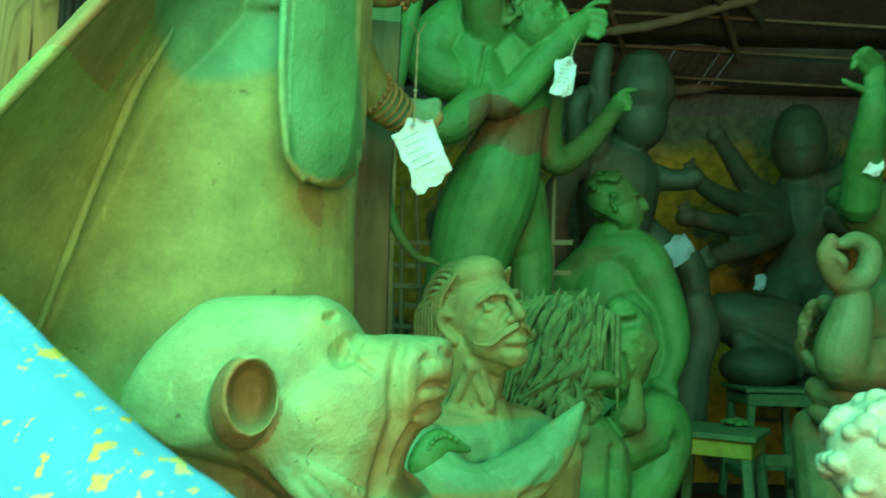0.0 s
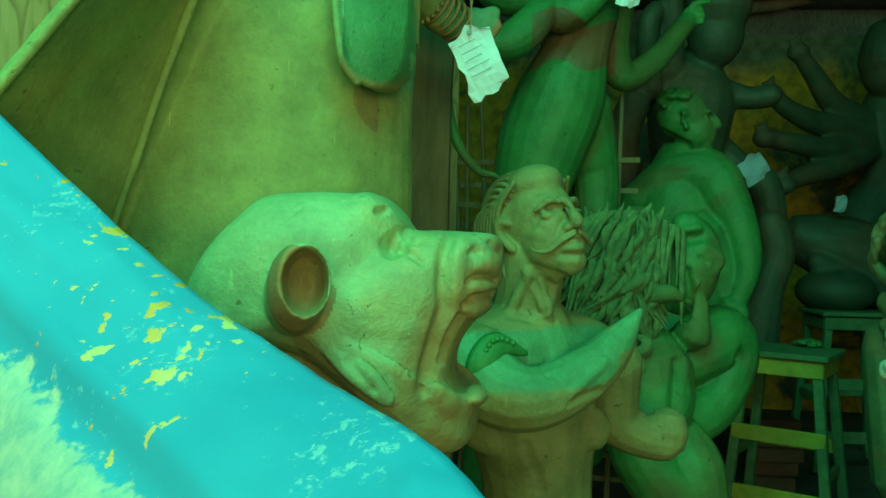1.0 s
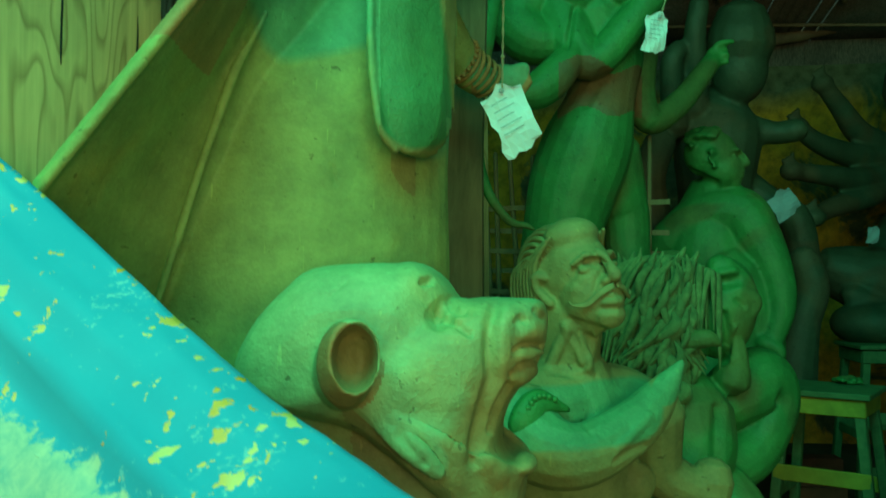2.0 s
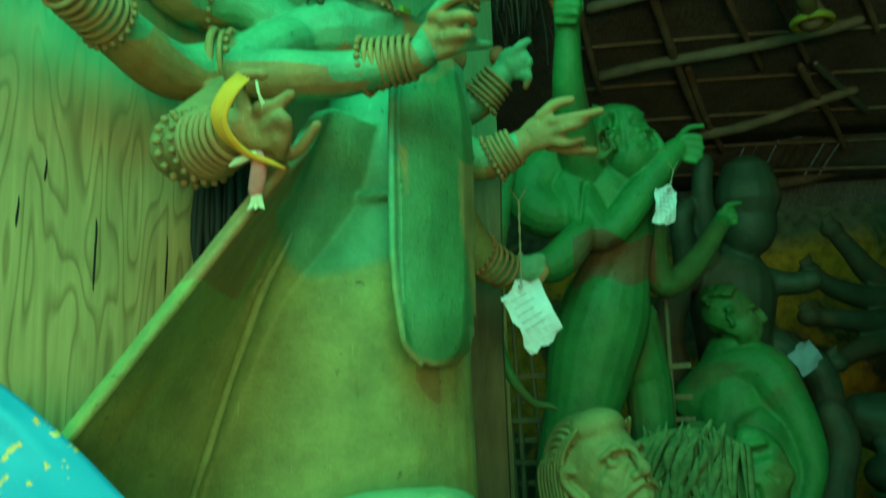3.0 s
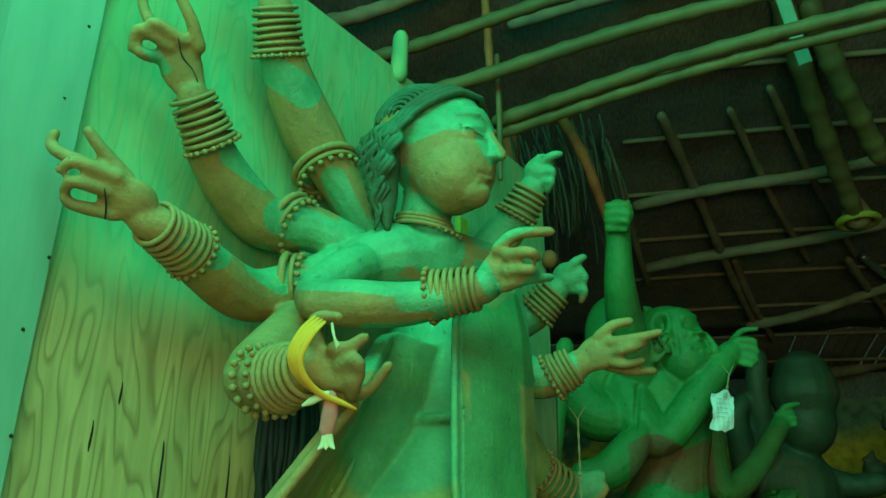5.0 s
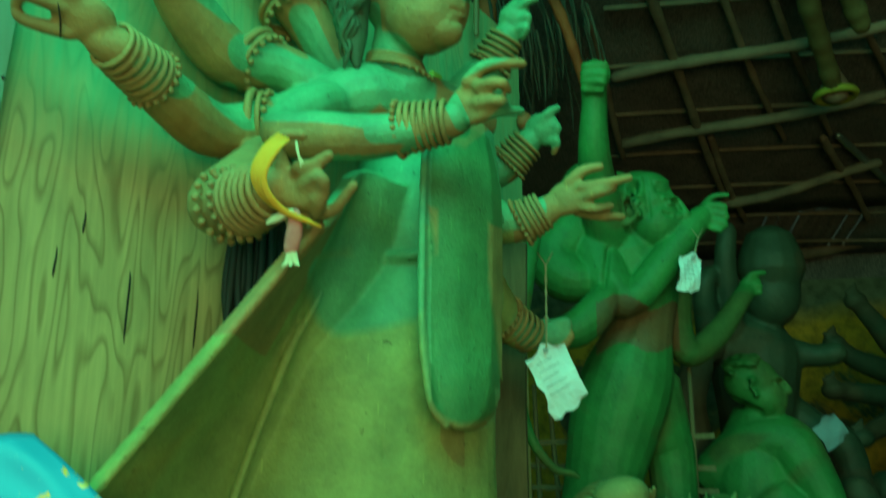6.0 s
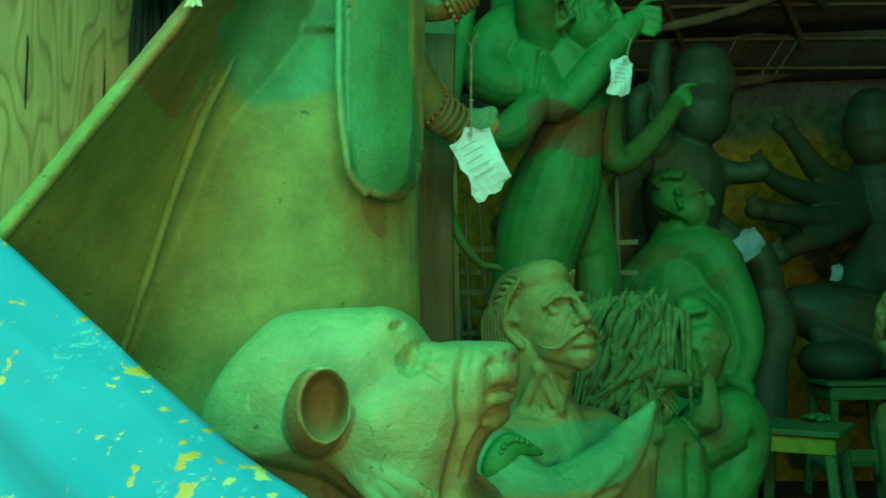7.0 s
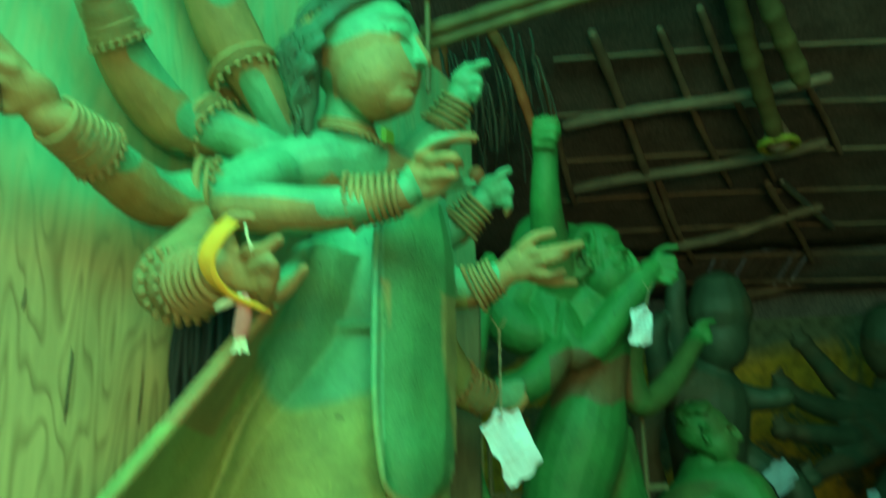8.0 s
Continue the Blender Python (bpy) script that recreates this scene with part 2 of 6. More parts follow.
def flaked_sheet():
    m, nt, b = material("flaked_turquoise_paint", 0.42)
    big = noise_tex(nt, 2.2, 3, 0.5)
    spots = noise_tex(nt, 34, 4, 0.62, 0.2, (1, 1, 1))
    base = ramp(nt, big.outputs[0], [(0.3, (0.014, 0.27, 0.50)), (0.7, (0.045, 0.38, 0.62))])
    zone = noise_tex(nt, 4.5, 2, 0.5)
    both = mixed(nt, 0.40, spots.outputs[0], zone.outputs[0])
    mask = ramp(nt, both, [(0.583, (0, 0, 0)), (0.592, (1, 1, 1))])
    tone = ramp(nt, noise_tex(nt, 9, 3).outputs[0], [(0.40, (0.95, 0.33, 0.01)), (0.62, (0.88, 0.58, 0.25))])
    scuff = noise_tex(nt, 75, 5, 0.7, 0.3)
    scuffs = ramp(nt, mixed(nt, 0.35, scuff.outputs[0], noise_tex(nt, 6, 3, 0.5).outputs[0]), [(0.585, (0, 0, 0)), (0.63, (0.6, 0.6, 0.6))])
    base = mixed(nt, scuffs, base, (0.32, 0.60, 0.66))
    col = mixed(nt, mask, base, tone)
    at = nt.nodes.new("ShaderNodeAttribute")
    at.attribute_name = "worn"
    edge = noise_tex(nt, 38, 6, 0.7, 0.4)
    big2 = noise_tex(nt, 7, 3, 0.5)
    w = mixed(nt, 0.6, at.outputs["Color"], mixed(nt, 0.5, edge.outputs[0], big2.outputs[0]))
    white = ramp(nt, edge.outputs[0], [(0.35, (0.25, 0.42, 0.42)), (0.65, (0.58, 0.58, 0.46))])
    col = mixed(nt, ramp(nt, w, [(0.45, (0, 0, 0)), (0.48, (1, 1, 1))]), col, white)
    nt.links.new(col, b.inputs["Base Color"])
    bump(nt, b, mixed(nt, 0.6, both, mask), 0.35, 0.004)
    return m


OCHRE = ochre_wall()
SHEET = flaked_sheet()


# ---- building tools ----
def finish(name, bm, mats, parent=None, smooth=True):
    me = bpy.data.meshes.new(name)
    bm.to_mesh(me)
    bm.free()
    for m in (mats if isinstance(mats, (list, tuple)) else [mats]):
        me.materials.append(m)
    if smooth:
        me.polygons.foreach_set("use_smooth", [True] * len(me.polygons))
    ob = new(name, me)
    if parent:
        ob.parent = parent
    return ob


def part(name, bm, mat, parent, label="", smooth=False):
    ob = finish(name, bm, mat, parent, smooth)
    return tagged(ob, label) if label else ob


def thing(name, place, label, category, group="", kind=""):
    ob = new(name)
    ob.location = place
    return tagged(ob, label, category, group, kind)


def spline(pts, steps=6):
    """Catmull-Rom through points of any width."""
    pts = [np.array(p, float) for p in pts]
    if len(pts) < 3:
        return [pts[0] + (pts[1] - pts[0]) * k / steps for k in range(steps + 1)]
    ext = [2 * pts[0] - pts[1], *pts, 2 * pts[-1] - pts[-2]]
    out = []
    for i in range(1, len(ext) - 2):
        a, b, c, d = ext[i - 1:i + 3]
        for k in range(steps):
            t = k / steps
            out.append(0.5 * (2 * b + (c - a) * t + (2 * a - 5 * b + 4 * c - d) * t * t + (3 * b - a - 3 * c + d) * t ** 3))
    out.append(pts[-1])
    return out


def limb(bm, pts, radii, steps=6, seg=12, flat=1.0, axis=None, mat=0):
    """A closed tapering tube with round ends through pts."""
    rows = spline([(*p, r) for p, r in zip(pts, radii)], steps)
    c = [Vector(r[:3]) for r in rows]
    rad = [max(r[3], 0.0008) for r in rows]
    up = Vector(axis) if axis else Vector((0.13, -0.97, 0.2))
    tans = [(c[min(i + 1, len(c) - 1)] - c[max(i - 1, 0)]).normalized() for i in range(len(c))]
    rings = []
    for k in (75, 45):
        s, h = math.cos(radians(k)), math.sin(radians(k))
        rings.append((c[0] - tans[0] * rad[0] * h, tans[0], rad[0] * s))
    rings += list(zip(c, tans, rad))
    for k in (45, 75):
        s, h = math.cos(radians(k)), math.sin(radians(k))
        rings.append((c[-1] + tans[-1] * rad[-1] * h, tans[-1], rad[-1] * s))
    prev = None
    n = up
    for p, t, r in rings:
        n = (n - t * n.dot(t))
        n = n.normalized() if n.length > 1e-4 else t.orthogonal().normalized()
        b = t.cross(n)
        ring = [bm.verts.new(p + (n * math.cos(a) * flat + b * math.sin(a)) * r) for a in (2 * math.pi * i / seg for i in range(seg))]
        if prev:
            for i in range(seg):
                bm.faces.new((prev[i], prev[(i + 1) % seg], ring[(i + 1) % seg], ring[i])).material_index = mat
        else:
            bm.faces.new(ring[::-1]).material_index = mat
        prev = ring
    bm.faces.new(prev).material_index = mat


def blob(bm, c, r, rot=(0, 0, 0), sub=3, mat=0):
    m = pose(*c, *rot) @ Matrix.Diagonal((*r, 1))
    made = bmesh.ops.create_icosphere(bm, subdivisions=sub, radius=1, matrix=m)
    if mat:
        for f in {f for v in made["verts"] for f in v.link_faces}:
            f.material_index = mat


def ring(bm, c, axis, r, thick, seg=22, sub=6, wobble=0.0, mat=0):
    """A bangle."""
    q = Vector(axis).to_track_quat("Z", "Y")
    rows = []
    for i in range(seg):
        a = 2 * math.pi * i / seg
        d = Vector((math.cos(a), math.sin(a), 0))
        cc = d * (r + wobble * math.sin(5 * a))
        rows.append([bm.verts.new(Vector(c) + q @ (cc + d * thick * math.cos(b) + Vector((0, 0, thick * math.sin(b))))) for b in (2 * math.pi * k / sub for k in range(sub))])
    for i in range(seg):
        p, s = rows[i], rows[(i + 1) % seg]
        for k in range(sub):
            bm.faces.new((p[k], s[k], s[(k + 1) % sub], p[(k + 1) % sub])).material_index = mat


def beads(bm, c, axis, r, size, count=20, mat=0):
    q = Vector(axis).to_track_quat("Z", "Y")
    for i in range(count):
        a = 2 * math.pi * i / count
        blob(bm, Vector(c) + q @ Vector((math.cos(a) * r, math.sin(a) * r, 0)), (size,) * 3, sub=1, mat=mat)


def bangles(bm, a, b, ra, rb, count=6, beaded=True, mat=0):
    """A stack of bangles on a forearm from a (wrist) to b, with a row of beads last."""
    a, b = Vector(a), Vector(b)
    ax = b - a
    for i in range(count):
        k = i / max(count - 1, 1)
        ring(bm, a + ax * k, ax + Vector((random.uniform(-1, 1), 0, random.uniform(-1, 1))) * 0.06 * ax.length, ra + (rb - ra) * k + 0.0015, 0.0054, mat=mat)
    if beaded:
        e = b + ax.normalized() * 0.012
        ring(bm, e, ax, rb + 0.001, 0.004, mat=mat)
        beads(bm, e, ax, rb + 0.007, 0.0068, 20, mat)


def slab(bm, rows, thick, away):
    """A closed sheet: rows of points, given a thickness towards away."""
    w = Vector(away).normalized() * thick
    f = [[bm.verts.new(Vector(p)) for p in r] for r in rows]
    g = [[bm.verts.new(Vector(p) + w) for p in r] for r in rows]
    R, C = len(rows), len(rows[0])
    for i in range(R - 1):
        for j in range(C - 1):
            bm.faces.new((f[i][j], f[i][j + 1], f[i + 1][j + 1], f[i + 1][j]))
            bm.faces.new((g[i][j], g[i + 1][j], g[i + 1][j + 1], g[i][j + 1]))
    edge = [(i, 0) for i in range(R)] + [(R - 1, j) for j in range(1, C)] + [(i, C - 1) for i in range(R - 2, -1, -1)] + [(0, j) for j in range(C - 2, 0, -1)]
    for (a, b), (c, d) in zip(edge, edge[1:] + edge[:1]):
        bm.faces.new((f[a][b], f[c][d], g[c][d], g[a][b]))
    bmesh.ops.recalc_face_normals(bm, faces=bm.faces)


def loft(bm, sections, seg=28, turn=0.0):
    """A closed body of elliptic sections: (centre, rx, ry), turned."""
    ct, st = math.cos(radians(turn)), math.sin(radians(turn))
    prev = None
    for c, rx, ry in sections:
        rg = [bm.verts.new((c[0] + rx * math.cos(a) * ct - ry * math.sin(a) * st, c[1] + rx * math.cos(a) * st + ry * math.sin(a) * ct, c[2])) for a in (2 * math.pi * i / seg for i in range(seg))]
        if prev:
            for i in range(seg):
                bm.faces.new((prev[i], prev[(i + 1) % seg], rg[(i + 1) % seg], rg[i]))
        else:
            first = rg
        prev = rg
    bm.faces.new(first)
    bm.faces.new(prev)
    bmesh.ops.recalc_face_normals(bm, faces=bm.faces)


def puffed(bm, outline, half, centre, roll=(0, 1, 0), slices=9, power=2.4, sharp=0.62):
    """A body swollen out from a side outline: slices across roll, shrinking to both sides."""
    pts = [Vector(p[:3]) for p in spline([*outline, outline[0]], 4)[:-1]]
    c, w = Vector(centre), Vector(roll).normalized()
    prev = first = None
    for i in range(slices):
        k = -0.985 + 1.97 * i / (slices - 1)
        s = (1 - abs(k) ** power) ** sharp
        rg = [bm.verts.new(c + (p - c) * s + w * half * k) for p in pts]
        if prev:
            for j in range(len(rg)):
                bm.faces.new((prev[j], prev[(j + 1) % len(rg)], rg[(j + 1) % len(rg)], rg[j]))
        else:
            first = rg
        prev = rg
    bm.faces.new(first)
    bm.faces.new(prev)
    bmesh.ops.recalc_face_normals(bm, faces=bm.faces)


def box(bm, a, b, width, height, up=(0, 0, 1), bevel=0.004):
    """A bevelled bar from a to b."""
    a, b = Vector(a), Vector(b)
    t = (b - a).normalized()
    s = t.cross(Vector(up)).normalized()
    v = s.cross(t)
    made = bmesh.ops.create_cube(bm, size=1, matrix=Matrix.Translation((a + b) / 2) @ Matrix((t, s, v)).transposed().to_4x4() @ Matrix.Diagonal(((b - a).length, width, height, 1)))
    if bevel:
        es = list({e for x in made["verts"] for e in x.link_edges})
        bmesh.ops.bevel(bm, geom=es, offset=bevel, segments=1, affect="EDGES")


def swept(bm, h, centre, radii, count, r, start, end, spread=80):
    """Ridged hair combed back over an ellipsoid of the head."""
    for k in range(count):
        psi = radians(-spread + 2 * spread * k / (count - 1))
        pts = []
        for q in range(7):
            th = radians(start + (end - start) * q / 6 + 4 * math.sin(k * 2.1))
            v = (math.sin(psi + 0.03 * math.sin(q * 2 + k)), -math.cos(psi) * math.cos(th), math.cos(psi) * math.sin(th))
            pts.append(h(*[c + w * e for c, w, e in zip(centre, v, radii)]))
        limb(bm, pts, [r * 0.5, r, r, r, r, r, r * 0.5], 3, 6)


def stroke_reach(co, pts, r, stand, axis):
    """How near each vertex lies to a brush stroke, as sighted from where the modeller stands: 1 on the stroke, 0 at its rim."""
    ax = np.array(axis, float)
    ax /= np.linalg.norm(ax)
    p = np.array(pts, float) - stand
    depth = (p @ ax).mean()
    p = p / (p @ ax)[:, None] * depth
    v = co - stand
    v = v / np.maximum(v @ ax, 0.05)[:, None] * depth
    best = np.full(len(co), 1e9)
    for a, b in zip(p, p[1:] if len(p) > 1 else p):
        ab = b - a
        k = np.clip((v - a) @ ab / max(ab @ ab, 1e-9), 0, 1)
        best = np.minimum(best, np.linalg.norm(v - a - k[:, None] * ab, axis=1))
    return np.clip(1 - (best / r) ** 2, 0, 1)


def sculpted(name, bm, voxel, mats, extra=None, smooth=3, strokes=(), slips=(), stand=(0, 0, 1.2), axis=(0, 1, 0), paint=None, label="", category="statue", group=""):
    """Fuses the forms of bm into one skin, works it with brush strokes (points, radius, height: raised or cut) along axis from stand,
    brushes slip on it (points, radius and, where given, how far in depth), and adds fine modelled pieces; one mesh."""
    me = bpy.data.meshes.new(name)
    bm.to_mesh(me)
    bm.free()
    tmp = bpy.data.objects.new(name, me)
    scene.collection.objects.link(tmp)
    rm = tmp.modifiers.new("skin", "REMESH")
    rm.mode, rm.voxel_size = "VOXEL", voxel
    sm = tmp.modifiers.new("soft", "SMOOTH")
    sm.factor, sm.iterations = 0.5, smooth
    out = bpy.data.meshes.new_from_object(tmp.evaluated_get(bpy.context.evaluated_depsgraph_get()))
    bpy.data.objects.remove(tmp)
    bpy.data.meshes.remove(me)
    n = len(out.vertices)
    co, no = np.empty(n * 3), np.empty(n * 3)
    out.vertices.foreach_get("co", co)
    out.vertices.foreach_get("normal", no)
    co, no = co.reshape(-1, 3), no.reshape(-1, 3)
    near = np.clip(-(no @ np.array(axis, float)) * 3 + 0.6, 0, 1)
    for pts, r, height in strokes:
        mid = np.array(pts, float).mean(axis=0)
        close = np.abs((co - mid) @ np.array(axis, float)) < 0.16
        co += no * (stroke_reach(co, pts, r, np.array(stand), axis) ** 2 * near * close * height)[:, None]
    out.vertices.foreach_set("co", co.ravel())
    slip = np.zeros(n)
    for pts, r, *reach in slips:
        close = np.abs((co - np.array(pts, float).mean(axis=0)) @ np.array(axis, float)) < (reach[0] if reach else 9)
        slip = np.maximum(slip, stroke_reach(co, pts, r, np.array(stand), axis) * close)
    full = bmesh.new()
    full.from_mesh(out)
    bpy.data.meshes.remove(out)
    for f in full.faces:
        f.material_index = paint(f.calc_center_median()) if paint else 0
    if extra:
        e = bpy.data.meshes.new("fine")
        extra.to_mesh(e)
        extra.free()
        full.from_mesh(e)
        bpy.data.meshes.remove(e)
    ob = finish(name, full, mats)
    layer = ob.data.attributes.new("slip", "FLOAT", "POINT")
    values = np.zeros(len(ob.data.vertices), dtype=np.float32)
    values[:n] = slip
    values[n:] = 0.3
    layer.data.foreach_set("value", values)
    return tagged(ob, label, category, group)


def hand(bm, wrist, tips, size, palm=None):
    """Palm and bent fingers; tips: for each finger, knuckle, (bend) and tip points."""
    for k, pts in enumerate(tips):
        n = len(pts)
        r0 = size * (0.125 if k else 0.135)
        limb(bm, pts, [r0 - 0.04 * size * i / (n - 1) for i in range(n)], 5, 9)
    if palm:
        limb(bm, [wrist, *palm], [size * 0.26, *[size * 0.37] * (len(palm) - 1), size * 0.33], 5, 12, 0.55)


# ---- structure ----
def wall(name, a, b, z0, z1, thick, mat):
    bm = bmesh.new()
    a, b = Vector((*a, 0)), Vector((*b, 0))
    box(bm, a + Vector((0, 0, (z0 + z1) / 2)), b + Vector((0, 0, (z0 + z1) / 2)), thick, z1 - z0, bevel=0)
    return tagged(finish(name, bm, mat, smooth=False), kind="structure")


bm = bmesh.new()
bmesh.ops.create_grid(bm, x_segments=60, y_segments=60, size=80)
for v in bm.verts:
    v.co.z = 0.02 * noise.noise(v.co * 0.3) - 0.01
tagged(finish("ground", bm, EARTH), "packed dark earth floor", kind="structure")
tagged(wall("wall_north", (-2.6, 6.6), (4.2, 6.6), 0, 2.78, 0.16, OCHRE), "grimy mud wall with peeling ochre paint")
# gable boarding
gable = thing("wall_gable", (0, 6.58, 2.784), "soot-black upright boards above the wall", "wall", kind="structure")
x = -2.6
while x < 4.1:
    bm = bmesh.new()
    box(bm, (x + 0.06, 0, -0.002), (x + 0.06, 0, 0.62), 0.118, 0.03, (0, 1, 0), bevel=0)
    part("board", bm, THATCH, gable)
    x += 0.12
wall("wall_east", (4.2, 0.6), (4.2, 6.68), 0, 3.6, 0.14, DARK_WALL)
wall("wall_west", (-2.6, 0.6), (-2.6, 6.68), 0, 3.6, 0.14, DARK_WALL)

# roof, one sheet of thatch with a lip, sloping down to the north wall
bm = bmesh.new()
rows = []
for i in range(30):
    y = 0.4 + 6.5 * i / 29
    rows.append([(-2.8 + 7.2 * j / 40, y, 3.6 - 0.16 * (y - 2.5) + 0.03 + 0.02 * noise.noise(Vector((j * 0.9, i * 0.5, 0)))) for j in range(41)])
slab(bm, rows[:25], 0.12, (0, 0, 1))
rng, x = random.Random(9), -2.8
while x < 4.4:
    w = 4.15 if x < 1 else rng.uniform(0.05, 0.09) if x < 1.95 else 4.4 - x
    (y0, z0), (y1, z1) = [(rows[k][20][1], rows[k][20][2]) for k in (24, 29)]
    slab(bm, [[(x, y0 + 0.001, z0), (x + w, y0 + 0.001, z0)], [(x, y1, z1), (x + w, y1, z1)]], 0.006, (0, 0, 1))
    x += w + rng.choice((0.001, 0.001, 0.005, 0.014))
tagged(finish("ceiling", bm, THATCH), "soot-black thatch underside", kind="structure")


def pole(name, a, b, r, mat, label, group="", joints=5, bend=0.02):
    """A bamboo pole with swollen joints."""
    bm = bmesh.new()
    a, b = Vector(a), Vector(b)
    pts, rad = [], []
    n = joints * 4
    side = Vector((0.3, 0.2, 1)) * bend
    for i in range(n + 1):
        k = i / n
        pts.append(a.lerp(b, k) + side * math.sin(k * math.pi * 1.6 + a.x * 3))
        rad.append(r * (1.0 - 0.12 * k) * (1.16 if i % 4 == 2 else 1.0))
    limb(bm, pts, rad, 2, 10)
    return tagged(finish(name, bm, mat), label, "pole", group)


BEAM = "yellow-brown bamboo beam under the thatch"
DIM = "soot-darkened bamboo rafter under the thatch"
pole("bamboo_beam", (-0.742, 2.450, 3.343), (0.177, 2.250, 3.369), 0.024, BAMBOO, BEAM, "roof beams", 7)
pole("bamboo_beam", (-0.514, 2.420, 3.155), (0.708, 2.120, 3.181), 0.025, BAMBOO, BEAM, "roof beams", 9)
pole("bamboo_beam", (-0.286, 2.510, 3.060), (1.035, 2.030, 3.048), 0.024, BAMBOO, BEAM, "roof beams", 10)
pole("bamboo_beam", (-0.292, 2.550, 3.028), (1.042, 2.070, 3.019), 0.021, BAMBOO, BEAM, "roof beams", 11)
pole("hanging_stick", (-0.316, 2.400, 3.620), (-0.296, 2.360, 3.184), 0.016, RED_PAINT, "orange-red stick hanging from the roof beams", "", 3, 0.004)
pole("hanging_stick", (-0.279, 2.440, 3.270), (-0.282, 2.440, 2.785), 0.011, BAMBOO, "thin split-bamboo stick hanging behind the head", "", 3, 0.004)
for a, b, r in (
    ((-0.225, 2.610, 3.532), (0.838, 2.453, 3.557), 0.022),
    ((-0.960, 2.492, 3.551), (-0.367, 2.389, 3.568), 0.03),
    ((0.262, 3.959, 3.307), (1.467, 3.672, 3.352), 0.03),
    ((0.333, 4.621, 3.201), (1.617, 4.251, 3.260), 0.032),
    ((0.998, 5.435, 3.070), (1.817, 5.023, 3.136), 0.032),
    ((0.358, 3.312, 3.440), (1.047, 5.509, 3.089), 0.024),
    ((0.105, 3.436, 3.420), (0.340, 4.783, 3.205), 0.02),
    ((0.656, 3.333, 3.447), (1.236, 4.738, 3.222), 0.018),
    ((0.809, 3.206, 3.467), (1.477, 4.711, 3.226), 0.018),
    ((1.185, 3.340, 3.446), (1.770, 4.454, 3.267), 0.018),
    ((0.816, 4.654, 3.225), (1.195, 5.797, 3.043), 0.022),
    ((1.440, 4.687, 3.220), (2.003, 5.829, 3.037), 0.022),
):
    pole("rafter", a, b, r, BAMBOO_DARK, DIM, "rafters", 5)
pole("rafter", (-0.082, 2.847, 3.251), (0.107, 3.145, 2.870), 0.022, RED_PAINT, "reddish-brown slanting pole beside the thatch edge", "rafters", 4)
pole("wall_plate", (1.411, 6.450, 2.937), (3.353, 6.450, 3.221), 0.05, BAMBOO_DARK, "dark bamboo pole along the top of the wall", "", 6)
pole("wall_plate", (0.994, 5.600, 3.142), (1.976, 5.600, 3.338), 0.04, BAMBOO, "bamboo tie pole under the thatch", "", 6)
pole("post", (-0.30, 3.4, 0), (-0.33, 3.4, 3.5), 0.05, RED_PAINT, "faded red post beside the backboard", "", 6, 0)
pole("loose_stick", (1.533, 4.731, 3.228), (1.998, 5.353, 3.128), 0.022, METAL, "grey metal tube stuck slantwise under the thatch", "", 3, 0.0)
# hanging pair of poles with a lamp at the lower end
pole("hanging_pole", (0.784, 2.735, 3.586), (1.225, 3.777, 3.091), 0.045, BAMBOO, "thick bamboo pole hanging slantwise from the beams", "hanging poles", 6)
pole("hanging_pole", (0.898, 2.771, 3.543), (1.214, 3.313, 3.150), 0.045, BAMBOO, "thick bamboo pole hanging slantwise from the beams", "hanging poles", 5)
bm = bmesh.new()
box(bm, (0.671, 2.347, 3.423), (0.757, 2.484, 3.128), 0.045, 0.02)
tagged(finish("batten", bm, PLY_PALE, smooth=False), "pale green batten tied to the beams", "batten")
lamp = thing("pendant_lamp", (1.255, 3.837, 3.090), "pendant lamp with a yellow rim hanging under bamboo", "lamp")
bm = bmesh.new()
ring(bm, (0, 0, 0), (0, 0, 1), 0.085, 0.018)
part("rim", bm, YELLOW_WOOD, lamp, "yellow rim", True)
bm = bmesh.new()
limb(bm, [(0, 0, 0.03), (0, 0, 0.08), (0, 0, 0.15)], [0.07, 0.05, 0.02], 4, 16)
part("holder", bm, BAMBOO_DARK, lamp, "", True)

# ragged thatch ends hanging at the backboard, sooty lattice under the roof
bm = bmesh.new()
rng = random.Random(31)
for k in range(90):
    p = np.array((-0.166, 3.126, 3.338)) + np.array([rng.uniform(-0.12, 0.30), rng.uniform(-0.2, 0.5), rng.uniform(-0.25, 0.10)])
    L = rng.uniform(0.12, 0.35)
    d = np.array([rng.uniform(-0.05, 0.25), rng.uniform(-0.1, 0.1), -1.0]) * L
    limb(bm, [tuple(p), tuple(p + d * 0.5 + np.array([0.01, 0, 0])), tuple(p + d)], [0.006, 0.006, 0.002], 2, 5)
tagged(finish("thatch_fringe", bm, EARTH), "ragged dark thatch ends under the roof", "thatch", kind="stuff")
for k in range(9):
    y = 2.6 + 0.45 * k
    pole("rafter", (0.2, y, 3.6 - 0.16 * (y - 2.5) - 0.005), (4.1, y + 0.1, 3.6 - 0.16 * (y - 2.4) - 0.005), 0.012, BAMBOO_DARK, "thin dark bamboo batten under the thatch", "roof battens", 6)


